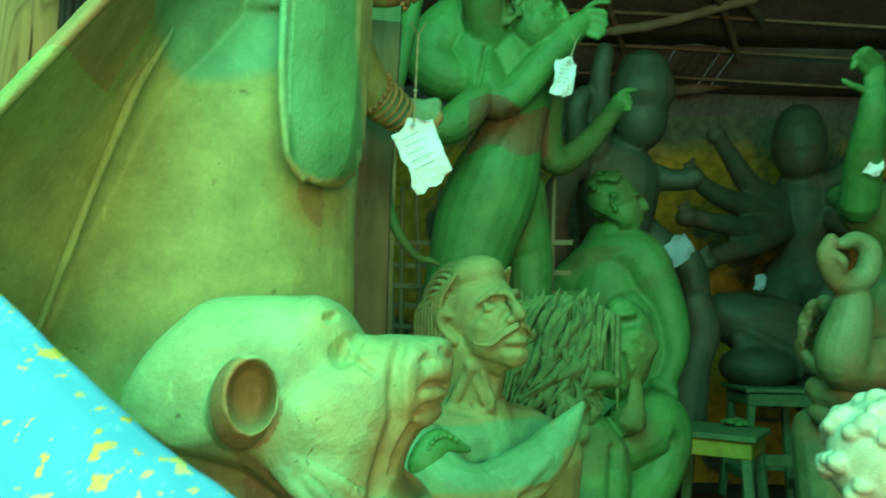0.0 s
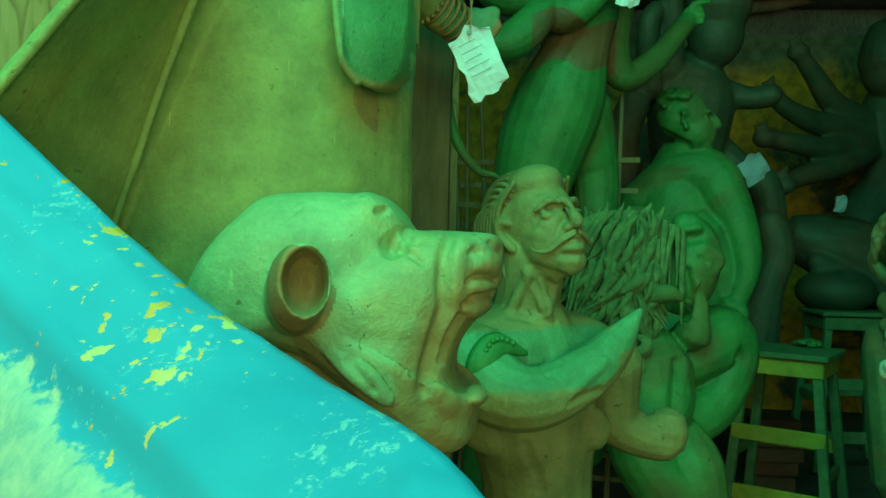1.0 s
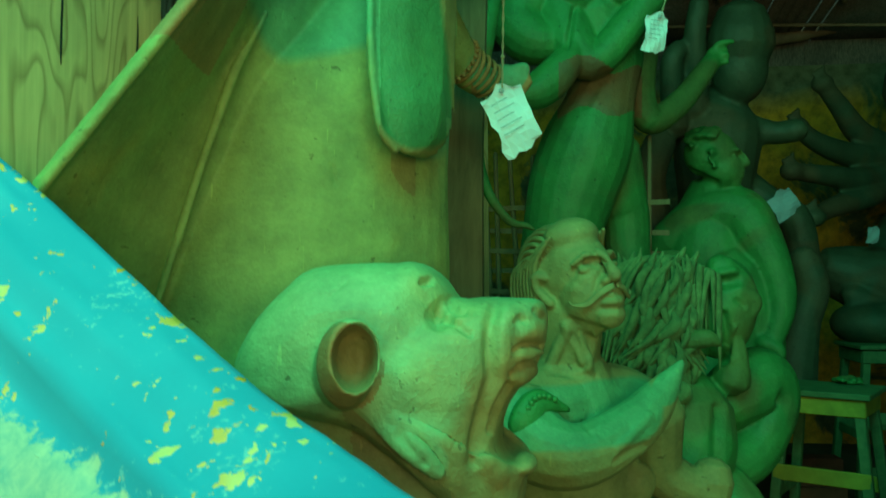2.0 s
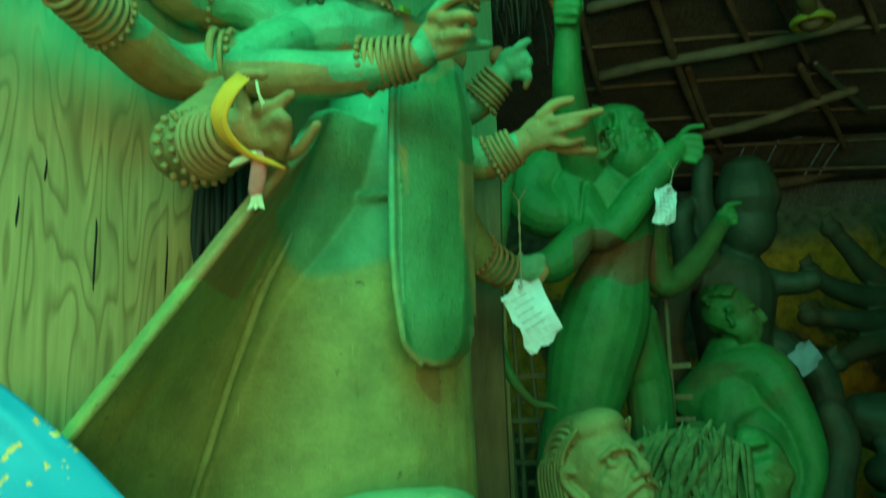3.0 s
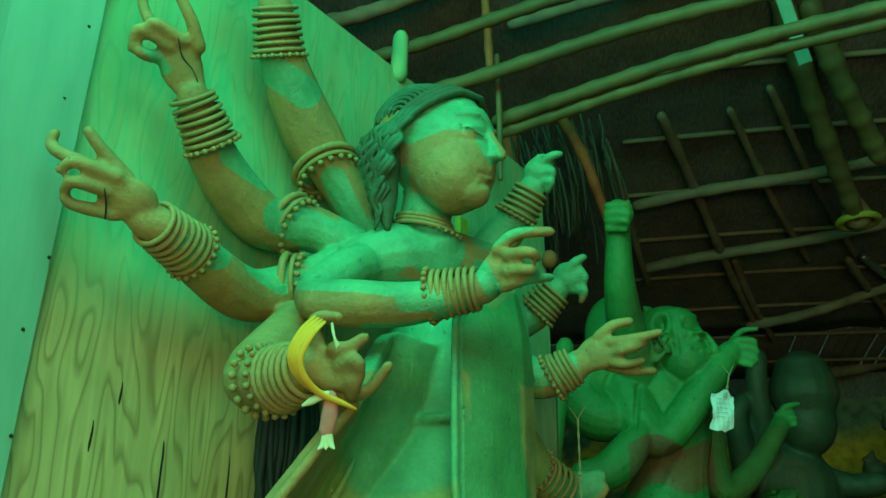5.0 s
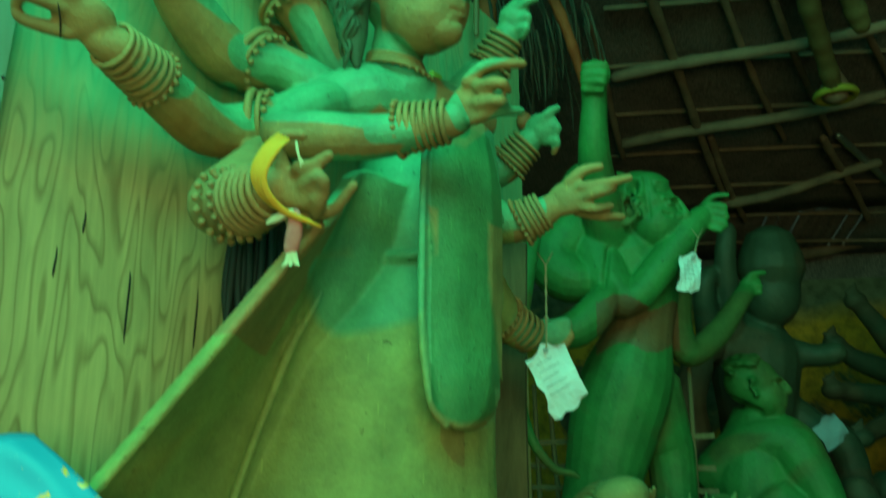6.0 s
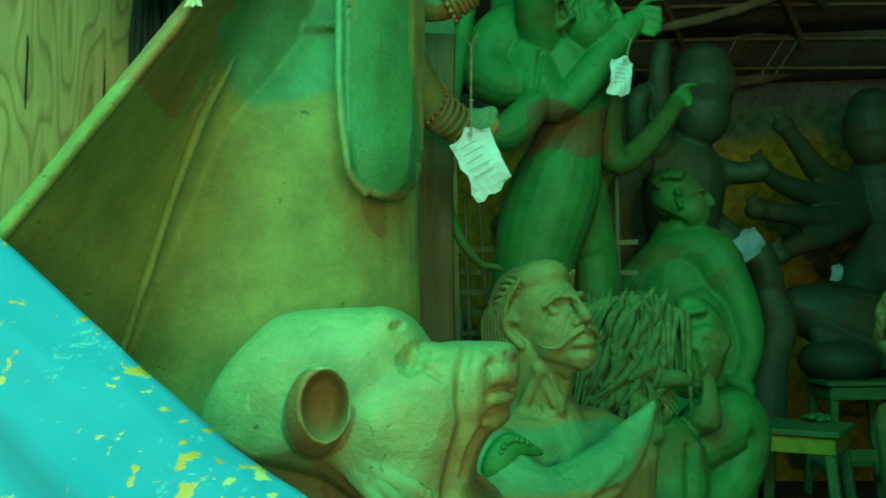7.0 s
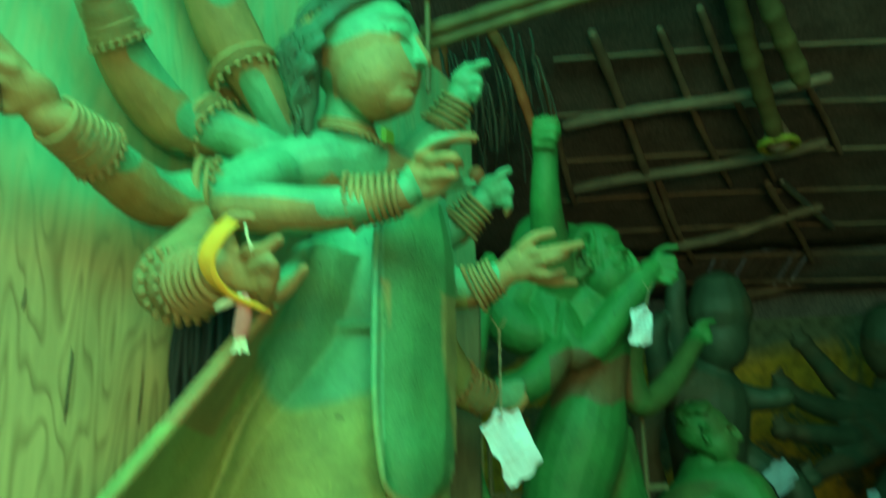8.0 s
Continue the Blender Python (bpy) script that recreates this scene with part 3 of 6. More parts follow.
# ---- backboard ----
def backboard():
    """Tall veneered board behind the statue, with a pale border and cleats."""
    ob = thing("backboard", (-0.885, 1.40, 1.7), "tall wood-veneer backboard behind the statue, green daylight tinted in above", "board")
    ob.rotation_euler.z = math.atan2(0.89, 0.455)
    bm = bmesh.new()
    box(bm, (-0.26, 0.012, -0.17), (1.58, 0.012, -0.17), 0.024, 3.06, bevel=0.003)
    for v in bm.verts:
        if v.co.z > 1 and v.co.x > 1:
            v.co.z -= 0.12
    part("panel", bm, PLY, ob)
    bm = bmesh.new()
    slab(bm, [[(-0.25 - 0.03 * math.sin(k * 0.2), -0.03, -1.65 + 0.14 * k), (-0.42, -0.045, -1.65 + 0.14 * k), (-0.58, -0.08, -1.65 + 0.14 * k)] for k in range(26)], 0.02, (0, 1, 0))
    part("border", bm, PLY_PALE, ob, "pale washed plywood border")
    bm = bmesh.new()
    box(bm, (1.05, 0.0, 0.2), (1.05, 0.0, 0.9), 0.05, 0.03, (0, 1, 0))
    part("cleat", bm, YELLOW_WOOD, ob, "yellow-green upright cleat")
    for k in range(14):
        bm = bmesh.new()
        blob(bm, (-0.262 - 0.012 * (k % 3), -0.032, -0.6 + 0.16 * k + 0.02 * (k % 2)), (0.004, 0.004, 0.004), sub=1)
        part("nail", bm, HAIR_DARK, ob)
    bm = bmesh.new()
    limb(bm, [(0.74, 0.0, 1.28), (0.75, 0.0, 1.42)], [0.028, 0.025], 3, 10)
    part("peg", bm, PLY, ob, "rounded wooden peg", True)
    inv = (Matrix.Translation(ob.location) @ Matrix.Rotation(ob.rotation_euler.z, 4, "Z")).inverted()
    for a, b in (((-0.865, 1.435, 1.775), (-0.865, 1.434, 1.635)), ((-0.790, 1.582, 1.765), (-0.791, 1.579, 1.642)), ((-0.935, 1.298, 1.792), (-0.936, 1.296, 1.736)), ((-0.913, 1.341, 1.871), (-0.914, 1.340, 1.829)), ((-0.864, 1.436, 1.770), (-0.865, 1.435, 1.701))):
        bm = bmesh.new()
        a, b = inv @ Vector(a), inv @ Vector(b)
        limb(bm, [a, a.lerp(b, 0.3) + Vector((0.001, 0, 0)), a.lerp(b, 0.75), b], [0.0008, 0.002, 0.0026, 0.001], 5, 6, 0.4)
        part("split", bm, HAIR_DARK, ob, "dark split in the veneer")
    return ob


backboard()
bm = bmesh.new()
slab(bm, [[(-0.267, 2.317, 1.122), (-0.155, 2.331, 1.119)], [(-0.247, 2.229, 1.550), (-0.152, 2.291, 1.568)], [(-0.233, 2.239, 2.019), (-0.136, 2.281, 2.026)]], 0.03, (0.1, 1, 0))
tagged(finish("plank", bm, RAW_WOOD, smooth=False), "weathered upright timber plank behind the skirt", "plank")


# ---- many-armed statue ----
def goddess():
    bm, ex = bmesh.new(), bmesh.new()
    # skirt and torso, hollow of the waist
    S = []
    for z, cx, cy, r in ((0.30, -0.55, 1.80, 0.40), (0.80, -0.55, 1.78, 0.365), (1.13, -0.494, 1.76, 0.298), (1.30, -0.465, 1.75, 0.268), (1.457, -0.437, 1.74, 0.240),
                         (1.615, -0.400, 1.735, 0.212), (1.742, -0.352, 1.735, 0.165), (1.805, -0.330, 1.735, 0.136), (1.88, -0.325, 1.75, 0.136), (2.0, -0.33, 1.77, 0.150), (2.08, -0.345, 1.79, 0.145), (2.15, -0.365, 1.81, 0.10)):
        S.append((cx - (0.010 if z < 1.7 else 0), cy, z, r * 1.08 + (0.012 if z < 1.7 else 0), r * 0.84))
    sec = [((r[0], r[1], r[2]), r[3], r[4]) for r in spline(S, 5)]
    loft(bm, sec, 36, 30)
    ring(bm, (-0.33, 1.735, 1.822), (0.0, 0.05, 1), 0.128, 0.012, 40)
    # shoulders
    limb(bm, [(-0.522, 1.602, 2.184), (-0.418, 1.663, 2.208), (-0.242, 1.830, 2.215)], [0.062, 0.085, 0.07], 6, 14)
    limb(bm, [(-0.374, 1.674, 2.226), (-0.388, 1.661, 2.278), (-0.373, 1.642, 2.355)], [0.075, 0.062, 0.06], 5, 16)
    # flared cloth at the side
    rows = []
    ridge = [r[:3] for r in spline([(-0.427, 1.520, 1.990), (-0.503, 1.500, 1.745), (-0.630, 1.490, 1.456), (-0.759, 1.496, 1.089)], 8)]
    for k in range(13):
        s = k / 12
        rim, rim2 = np.array((-0.408, 1.185, 1.775)), np.array((-0.764, 1.131, 1.314))
        a, b = np.array(ridge[2 * k]), rim + (rim2 - rim) * s
        mid = (a + b) / 2 + np.array([-0.03, 0.05, -0.02]) * (0.5 + 0.5 * math.sin(s * 3.1))
        rows.append([tuple(p) for p in spline([b, mid, a, a + np.array([0.05, 0.07, 0]), a + np.array([0.10, 0.15, 0])], 5)])
    slab(bm, rows, 0.036, (-0.85, 0.35, 0))
    slab(bm, rows, 0.03, (0.1, 0.98, 0))
    limb(bm, [rows[0][0], rows[4][0], rows[8][0], rows[12][0]], [0.009, 0.010, 0.010, 0.010], 8, 10)
    # ridge where the cloth leaves the skirt
    limb(bm, [(-0.492, 1.482, 1.729), (-0.554, 1.471, 1.600), (-0.609, 1.472, 1.454), (-0.662, 1.475, 1.298), (-0.717, 1.477, 1.133)], [0.007, 0.008, 0.008, 0.008, 0.008], 8, 10)
    # hanging sash with a raised rim
    rows = []
    for k in range(25):
        s = k / 24
        z = 2.10 - 0.605 * s
        left = np.array(spline([(-0.292, 1.538, 2.101), (-0.295, 1.502, 1.909), (-0.297, 1.504, 1.659), (-0.288, 1.504, 1.562)], 8)[k])
        right = np.array(spline([(-0.188, 1.649, 2.129), (-0.169, 1.606, 1.939), (-0.175, 1.600, 1.673), (-0.179, 1.588, 1.571)], 8)[k])
        rows.append([tuple(p) for p in spline([left, (left + right) / 2 + np.array([0.004, -0.014, 0]), right], 5)])
    end_l, end_r = np.array(rows[-1][0]), np.array(rows[-1][-1])
    for k in range(1, 9):
        a = k / 8 * math.pi / 2 * 0.98
        c = (end_l + end_r) / 2
        w = math.cos(a)
        d = np.array([0, 0, -0.098 * math.sin(a)])
        l, r = c + (end_l - c) * w + d, c + (end_r - c) * w + d
        rows.append([tuple(p) for p in spline([l, (l + r) / 2 + np.array([0.004, -0.014, 0]) * w, r], 5)])
    slab(bm, rows, 0.07, (0.25, 0.9, 0))
    rim = [np.array(r[0]) + np.array([-0.002, -0.004, 0]) for r in rows]
    limb(bm, [tuple(p) for p in rim[::3]], [0.0085] * len(rim[::3]), 4, 10)
    # head, facing her front
    H = Matrix.Translation((-0.337, 1.612, 2.440)) @ pose(0, 0, 0, 3, 2, 70)
    def h(x, y, z):
        return tuple(H @ Vector((x, y, z)))
    def hb(c, r, rot=(0, 0, 0)):
        m = H @ pose(*c, *rot) @ Matrix.Diagonal((*r, 1))
        bmesh.ops.create_icosphere(bm, subdivisions=3, radius=1, matrix=m)
    # local: x to her left, y back, z up, face to -y
    hb((0, 0.0, 0.02), (0.108, 0.13, 0.135))
    hb((0, -0.035, -0.045), (0.092, 0.10, 0.11))
    hb((0, -0.085, -0.115), (0.042, 0.042, 0.035))
    limb(bm, [h(0, -0.118, 0.045), h(0, -0.135, 0.005), h(0, -0.155, -0.034)], [0.010, 0.011, 0.015], 4, 10)
    hb((0, -0.136, -0.037), (0.020, 0.016, 0.010))
    limb(bm, [h(-0.028, -0.110, -0.068), h(0, -0.127, -0.066), h(0.028, -0.110, -0.068)], [0.004, 0.0085, 0.004], 4, 8)
    limb(bm, [h(-0.023, -0.107, -0.083), h(0, -0.124, -0.085), h(0.023, -0.107, -0.083)], [0.004, 0.009, 0.004], 4, 8)
    for s in (-1, 1):
        hb((s * 0.045, -0.108, 0.014), (0.030, 0.014, 0.013), (0, s * 8, 0))
        limb(bm, [h(s * 0.018, -0.122, 0.045), h(s * 0.05, -0.116, 0.056), h(s * 0.088, -0.080, 0.046)], [0.003, 0.0045, 0.003], 4, 8)
        limb(bm, [h(s * 0.014, -0.124, 0.012), h(s * 0.045, -0.128, 0.003), h(s * 0.084, -0.098, 0.016)], [0.003, 0.004, 0.003], 4, 8)
    # hair: cap, rolled fringe, long waves
    hb((0, 0.045, 0.06), (0.126, 0.125, 0.115))
    swept(ex, h, (0, 0.045, 0.06), (0.127, 0.126, 0.117), 27, 0.0060, 24, 178, 84)
    for s in (-1, 1):
        for k in range(3):
            limb(ex, [h(0, -0.098 + 0.016 * k, 0.128 + 0.010 * k), h(s * 0.07, -0.072 + 0.016 * k, 0.112 + 0.010 * k), h(s * 0.118, -0.01 + 0.014 * k, 0.06 + 0.006 * k), h(s * 0.134, 0.05 + 0.01 * k, 0.0)], [0.007, 0.010, 0.011, 0.009], 5, 8)
    rng = random.Random(17)
    for s in (-1, 1):
        limb(ex, [h(s * 0.085, 0.06, 0.03), h(s * 0.088, 0.095, -0.06), h(s * 0.080, 0.095, -0.13), h(s * 0.075, 0.085, -0.20)], [0.02, 0.034, 0.030, 0.008], 5, 12)
        for k in range(13):
            a = k / 12
            ph, n = rng.uniform(0, 6.28), 22
            drop = 0.245 - 0.09 * abs(a - 0.4) * 2
            pts, rad = [h(s * (0.112 - 0.012 * a), 0.0 + 0.115 * a, 0.075 - 0.03 * a)], [0.004]
            for q in range(n):
                f = q / (n - 1)
                wave = 0.0075 * math.sin(f * 21 + ph)
                pts.append(h(s * (0.126 + 0.010 * math.sin(f * 3.0) - 0.030 * a * a - 0.035 * f * f + 0.004 * math.cos(f * 21 + ph)), 0.012 + 0.150 * a + (0.070 - 0.095 * a) * f + wave, 0.045 - 0.02 * a - drop * f))
                rad.append(0.0088 * (1 - 0.6 * f ** 3))
            limb(ex, pts, rad, 2, 7)
    for f in ex.faces:
        f.material_index = 2
    # arms with hands
    def arm(pts, radii, wrist, stack, count=6, band=None, mat=0):
        limb(bm, pts, radii, 7, 14)
        if stack:
            bangles(ex, stack[0], stack[1], stack[2], stack[3], count)
        if band:
            ring(ex, band[0], band[1], band[2], 0.009)
            ring(ex, Vector(band[0]) + Vector(band[1]).normalized() * 0.02, band[1], band[2] - 0.003, 0.006)
            beads(ex, Vector(band[0]) + Vector(band[1]).normalized() * 0.034, band[1], band[2] - 0.002, 0.008, 18)
    # forearm held across the chest
    arm([(-0.504, 1.610, 2.182), (-0.535, 1.500, 2.119), (-0.561, 1.410, 2.038), (-0.483, 1.395, 2.016), (-0.373, 1.405, 2.011), (-0.274, 1.411, 2.026), (-0.219, 1.415, 2.038)],
        [0.050, 0.050, 0.043, 0.049, 0.044, 0.036, 0.032], None, ((-0.238, 1.413, 2.035), (-0.317, 1.419, 2.030), 0.038, 0.046), 7)
    hand(bm, (-0.224, 1.414, 2.038), [
        [(-0.189, 1.374, 2.096), (-0.154, 1.359, 2.119), (-0.088, 1.368, 2.123)],
        [(-0.169, 1.362, 2.080), (-0.128, 1.338, 2.073), (-0.115, 1.364, 2.070)],
        [(-0.172, 1.373, 2.051), (-0.131, 1.350, 2.043), (-0.120, 1.384, 2.046)],
        [(-0.184, 1.392, 2.028), (-0.139, 1.375, 2.033), (-0.095, 1.409, 2.046)],
        [(-0.211, 1.411, 2.077), (-0.183, 1.417, 2.126), (-0.136, 1.398, 2.136)]], 0.11, [(-0.194, 1.399, 2.059), (-0.173, 1.389, 2.066)])
    # lower arm whose wrist carries a ribbon
    arm([(-0.630, 1.521, 2.023), (-0.634, 1.311, 1.868), (-0.564, 1.218, 1.828), (-0.497, 1.169, 1.828), (-0.464, 1.156, 1.832)], [0.055, 0.056, 0.054, 0.042, 0.036], None, ((-0.482, 1.160, 1.828), (-0.542, 1.201, 1.826), 0.044, 0.054), 6)
    beads(ex, (-0.588, 1.235, 1.832), Vector((-0.482, 1.160, 1.828)) - Vector((-0.558, 1.209, 1.825)), 0.062, 0.008, 18)
    hand(bm, (-0.466, 1.156, 1.830), [
        [(-0.426, 1.122, 1.849), (-0.398, 1.106, 1.845), (-0.371, 1.095, 1.856)],
        [(-0.416, 1.124, 1.822), (-0.381, 1.096, 1.822), (-0.381, 1.116, 1.800)],
        [(-0.421, 1.141, 1.804), (-0.388, 1.117, 1.796), (-0.403, 1.145, 1.777)],
        [(-0.433, 1.168, 1.787), (-0.383, 1.155, 1.786), (-0.341, 1.136, 1.822)],
        [(-0.455, 1.139, 1.850), (-0.462, 1.120, 1.892), (-0.442, 1.109, 1.900), (-0.415, 1.105, 1.895)]], 0.105, [(-0.437, 1.147, 1.824), (-0.420, 1.142, 1.815)])
    # outstretched arm
    arm([(-0.556, 1.630, 2.183), (-0.657, 1.580, 2.133), (-0.731, 1.481, 2.080), (-0.767, 1.338, 2.095), (-0.784, 1.215, 2.119), (-0.809, 1.175, 2.127)],
        [0.06, 0.055, 0.058, 0.052, 0.040, 0.034], None, ((-0.797, 1.184, 2.124), (-0.776, 1.281, 2.110), 0.041, 0.050), 7, ((-0.675, 1.558, 2.127), (0.9, 0.1, 0), 0.066))
    hand(bm, (-0.812, 1.174, 2.129), [
        [(-0.822, 1.116, 2.186), (-0.847, 1.076, 2.219), (-0.866, 1.050, 2.249)],
        [(-0.826, 1.097, 2.177), (-0.880, 1.051, 2.190), (-0.908, 1.050, 2.179)],
        [(-0.843, 1.104, 2.155), (-0.887, 1.062, 2.159), (-0.911, 1.073, 2.149)],
        [(-0.847, 1.137, 2.126), (-0.898, 1.095, 2.129), (-0.912, 1.079, 2.136)],
        [(-0.859, 1.086, 2.192), (-0.931, 1.071, 2.225), (-0.951, 1.070, 2.247), (-0.942, 1.065, 2.262)]], 0.115, [(-0.816, 1.144, 2.148), (-0.836, 1.119, 2.159)])
    # two raised arms
    arm([(-0.554, 1.663, 2.237), (-0.647, 1.608, 2.280), (-0.731, 1.542, 2.274), (-0.772, 1.442, 2.316), (-0.793, 1.347, 2.379), (-0.795, 1.275, 2.446)],
        [0.055, 0.055, 0.062, 0.060, 0.050, 0.036], None, ((-0.799, 1.274, 2.446), (-0.782, 1.337, 2.380), 0.043, 0.052), 7, ((-0.691, 1.577, 2.285), (0.75, 0, -0.45), 0.070))
    hand(bm, (-0.798, 1.269, 2.457), [
        [(-0.769, 1.221, 2.531), (-0.772, 1.182, 2.572), (-0.793, 1.146, 2.623)],
        [(-0.793, 1.196, 2.531), (-0.831, 1.150, 2.547), (-0.855, 1.164, 2.530)],
        [(-0.816, 1.197, 2.520), (-0.860, 1.150, 2.537), (-0.885, 1.169, 2.508)],
        [(-0.845, 1.209, 2.506), (-0.869, 1.175, 2.500), (-0.882, 1.170, 2.532)],
        [(-0.836, 1.206, 2.543), (-0.871, 1.178, 2.597), (-0.881, 1.158, 2.668)]], 0.12, [(-0.811, 1.241, 2.495), (-0.809, 1.219, 2.521)])
    arm([(-0.527, 1.764, 2.318), (-0.612, 1.696, 2.450), (-0.660, 1.632, 2.532), (-0.686, 1.550, 2.614), (-0.698, 1.472, 2.692), (-0.695, 1.415, 2.778)],
        [0.055, 0.060, 0.072, 0.064, 0.052, 0.040], None, ((-0.695, 1.420, 2.766), (-0.700, 1.474, 2.686), 0.048, 0.056), 7, ((-0.641, 1.671, 2.472), (0.35, 0, -0.7), 0.080))
    hand(bm, (-0.694, 1.410, 2.791), [
        [(-0.652, 1.378, 2.857), (-0.658, 1.349, 2.898), (-0.680, 1.330, 2.935)],
        [(-0.696, 1.349, 2.856), (-0.738, 1.316, 2.867), (-0.757, 1.334, 2.845)],
        [(-0.710, 1.352, 2.844), (-0.753, 1.326, 2.838), (-0.766, 1.345, 2.815)],
        [(-0.728, 1.365, 2.833), (-0.753, 1.338, 2.808), (-0.750, 1.360, 2.784)]], 0.125, [(-0.687, 1.382, 2.833), (-0.694, 1.363, 2.851)])
    # arms on the far side
    arm([(-0.265, 1.847, 2.035), (-0.178, 1.818, 1.955), (-0.106, 1.809, 1.949), (-0.052, 1.806, 1.978)], [0.055, 0.050, 0.042, 0.032], None, ((-0.072, 1.806, 1.970), (-0.112, 1.812, 1.952), 0.040, 0.047), 5)
    hand(bm, (-0.052, 1.806, 1.978), [
        [(-0.009, 1.781, 2.028), (0.024, 1.767, 2.049), (0.061, 1.769, 2.057)],
        [(0.015, 1.770, 2.010), (0.071, 1.756, 2.013), (0.124, 1.770, 2.027)],
        [(0.013, 1.780, 1.987), (0.057, 1.752, 1.990), (0.087, 1.773, 2.004)],
        [(0.005, 1.808, 1.968), (0.054, 1.801, 1.951), (0.107, 1.820, 1.952)],
        [(-0.001, 1.792, 1.978), (0.042, 1.773, 1.960), (0.080, 1.787, 1.969)]], 0.115, [(-0.019, 1.794, 1.993), (0.007, 1.786, 1.995)])
    arm([(-0.357, 1.924, 2.210), (-0.251, 1.938, 2.348), (-0.186, 1.920, 2.415), (-0.143, 1.898, 2.483)], [0.055, 0.055, 0.046, 0.034], None, ((-0.152, 1.904, 2.467), (-0.189, 1.920, 2.415), 0.041, 0.050), 5)
    hand(bm, (-0.143, 1.898, 2.483), [[(-0.124, 1.873, 2.527), (-0.092, 1.851, 2.537), (-0.070, 1.853, 2.542)], [(-0.118, 1.873, 2.501), (-0.091, 1.857, 2.499), (-0.098, 1.876, 2.476)], [(-0.120, 1.881, 2.481), (-0.097, 1.867, 2.472), (-0.107, 1.883, 2.456)]], 0.11, [(-0.130, 1.880, 2.506), (-0.120, 1.875, 2.522)])
    arm([(-0.298, 2.016, 2.142), (-0.213, 2.073, 2.168), (-0.150, 2.069, 2.202), (-0.101, 2.057, 2.251)], [0.055, 0.052, 0.045, 0.034], None, ((-0.114, 2.060, 2.237), (-0.158, 2.070, 2.198), 0.042, 0.050), 5)
    hand(bm, (-0.101, 2.057, 2.251), [[(-0.074, 2.025, 2.285), (-0.050, 2.010, 2.302), (-0.030, 2.010, 2.312)], [(-0.061, 2.036, 2.264), (-0.031, 2.019, 2.264), (-0.041, 2.041, 2.233)], [(-0.064, 2.047, 2.236), (-0.034, 2.032, 2.229), (-0.044, 2.052, 2.205)]], 0.115, [(-0.081, 2.042, 2.268), (-0.061, 2.033, 2.271)])
    arm([(-0.261, 1.890, 1.915), (-0.197, 2.011, 1.791), (-0.154, 2.072, 1.738), (-0.107, 2.110, 1.728)], [0.05, 0.05, 0.045, 0.034], None, ((-0.123, 2.097, 1.730), (-0.175, 2.047, 1.762), 0.043, 0.05), 5)
    hand(bm, (-0.107, 2.110, 1.728), [[(-0.063, 2.113, 1.756), (-0.027, 2.107, 1.763), (-0.042, 2.108, 1.725)], [(-0.064, 2.115, 1.727), (-0.021, 2.110, 1.732), (-0.036, 2.111, 1.703)], [(-0.079, 2.115, 1.706), (-0.043, 2.111, 1.696)]], 0.115, [(-0.085, 2.112, 1.735), (-0.063, 2.114, 1.737)])
    # drying cracks in two palms
    for pts in ([(-0.784, 1.166, 2.515), (-0.786, 1.192, 2.490), (-0.775, 1.217, 2.475), (-0.768, 1.232, 2.454)], [(-0.838, 1.080, 2.148), (-0.843, 1.099, 2.126), (-0.855, 1.120, 2.111)]):
        limb(ex, pts, [0.0012, 0.0018, 0.0016, 0.0012][:len(pts)], 4, 5, mat=3)
    # necklace
    for k, r in ((0, 0.064), (1, 0.067), (2, 0.072)):
        ring(ex, Vector((-0.387, 1.655, 2.293)) + Vector((0.002 * k, -0.002 * k, -0.012 * k)), (0.25, -0.12, 1), r, 0.0055, 30)
    beads(ex, (-0.378, 1.661, 2.269), (0.3, -0.15, 1), 0.078, 0.006, 26)
    strokes = [
        # closed lids, mouth and the hollow under the brow
        ([(-0.270, 1.500, 2.443), (-0.240, 1.500, 2.431), (-0.221, 1.500, 2.423)], 0.014, -0.006), ([(-0.278, 1.500, 2.421), (-0.250, 1.500, 2.411), (-0.223, 1.500, 2.412)], 0.005, -0.004),
        ([(-0.238, 1.500, 2.331), (-0.212, 1.500, 2.320)], 0.005, -0.006), ([(-0.250, 1.500, 2.349), (-0.243, 1.500, 2.321)], 0.010, -0.002), ([(-0.234, 1.500, 2.301), (-0.212, 1.500, 2.301)], 0.010, -0.004),
        ([(-0.332, 1.500, 2.341), (-0.296, 1.500, 2.310)], 0.07, 0.006), ([(-0.383, 1.500, 2.480), (-0.305, 1.500, 2.508), (-0.216, 1.500, 2.494)], 0.010, -0.004),
        # tool marks on the skirt and the seam under the sash
        ([(-0.374, 1.500, 1.456), (-0.368, 1.500, 1.421)], 0.006, -0.004), ([(-0.550, 1.500, 1.665), (-0.591, 1.500, 1.481), (-0.651, 1.500, 1.309)], 0.02, 0.004)]
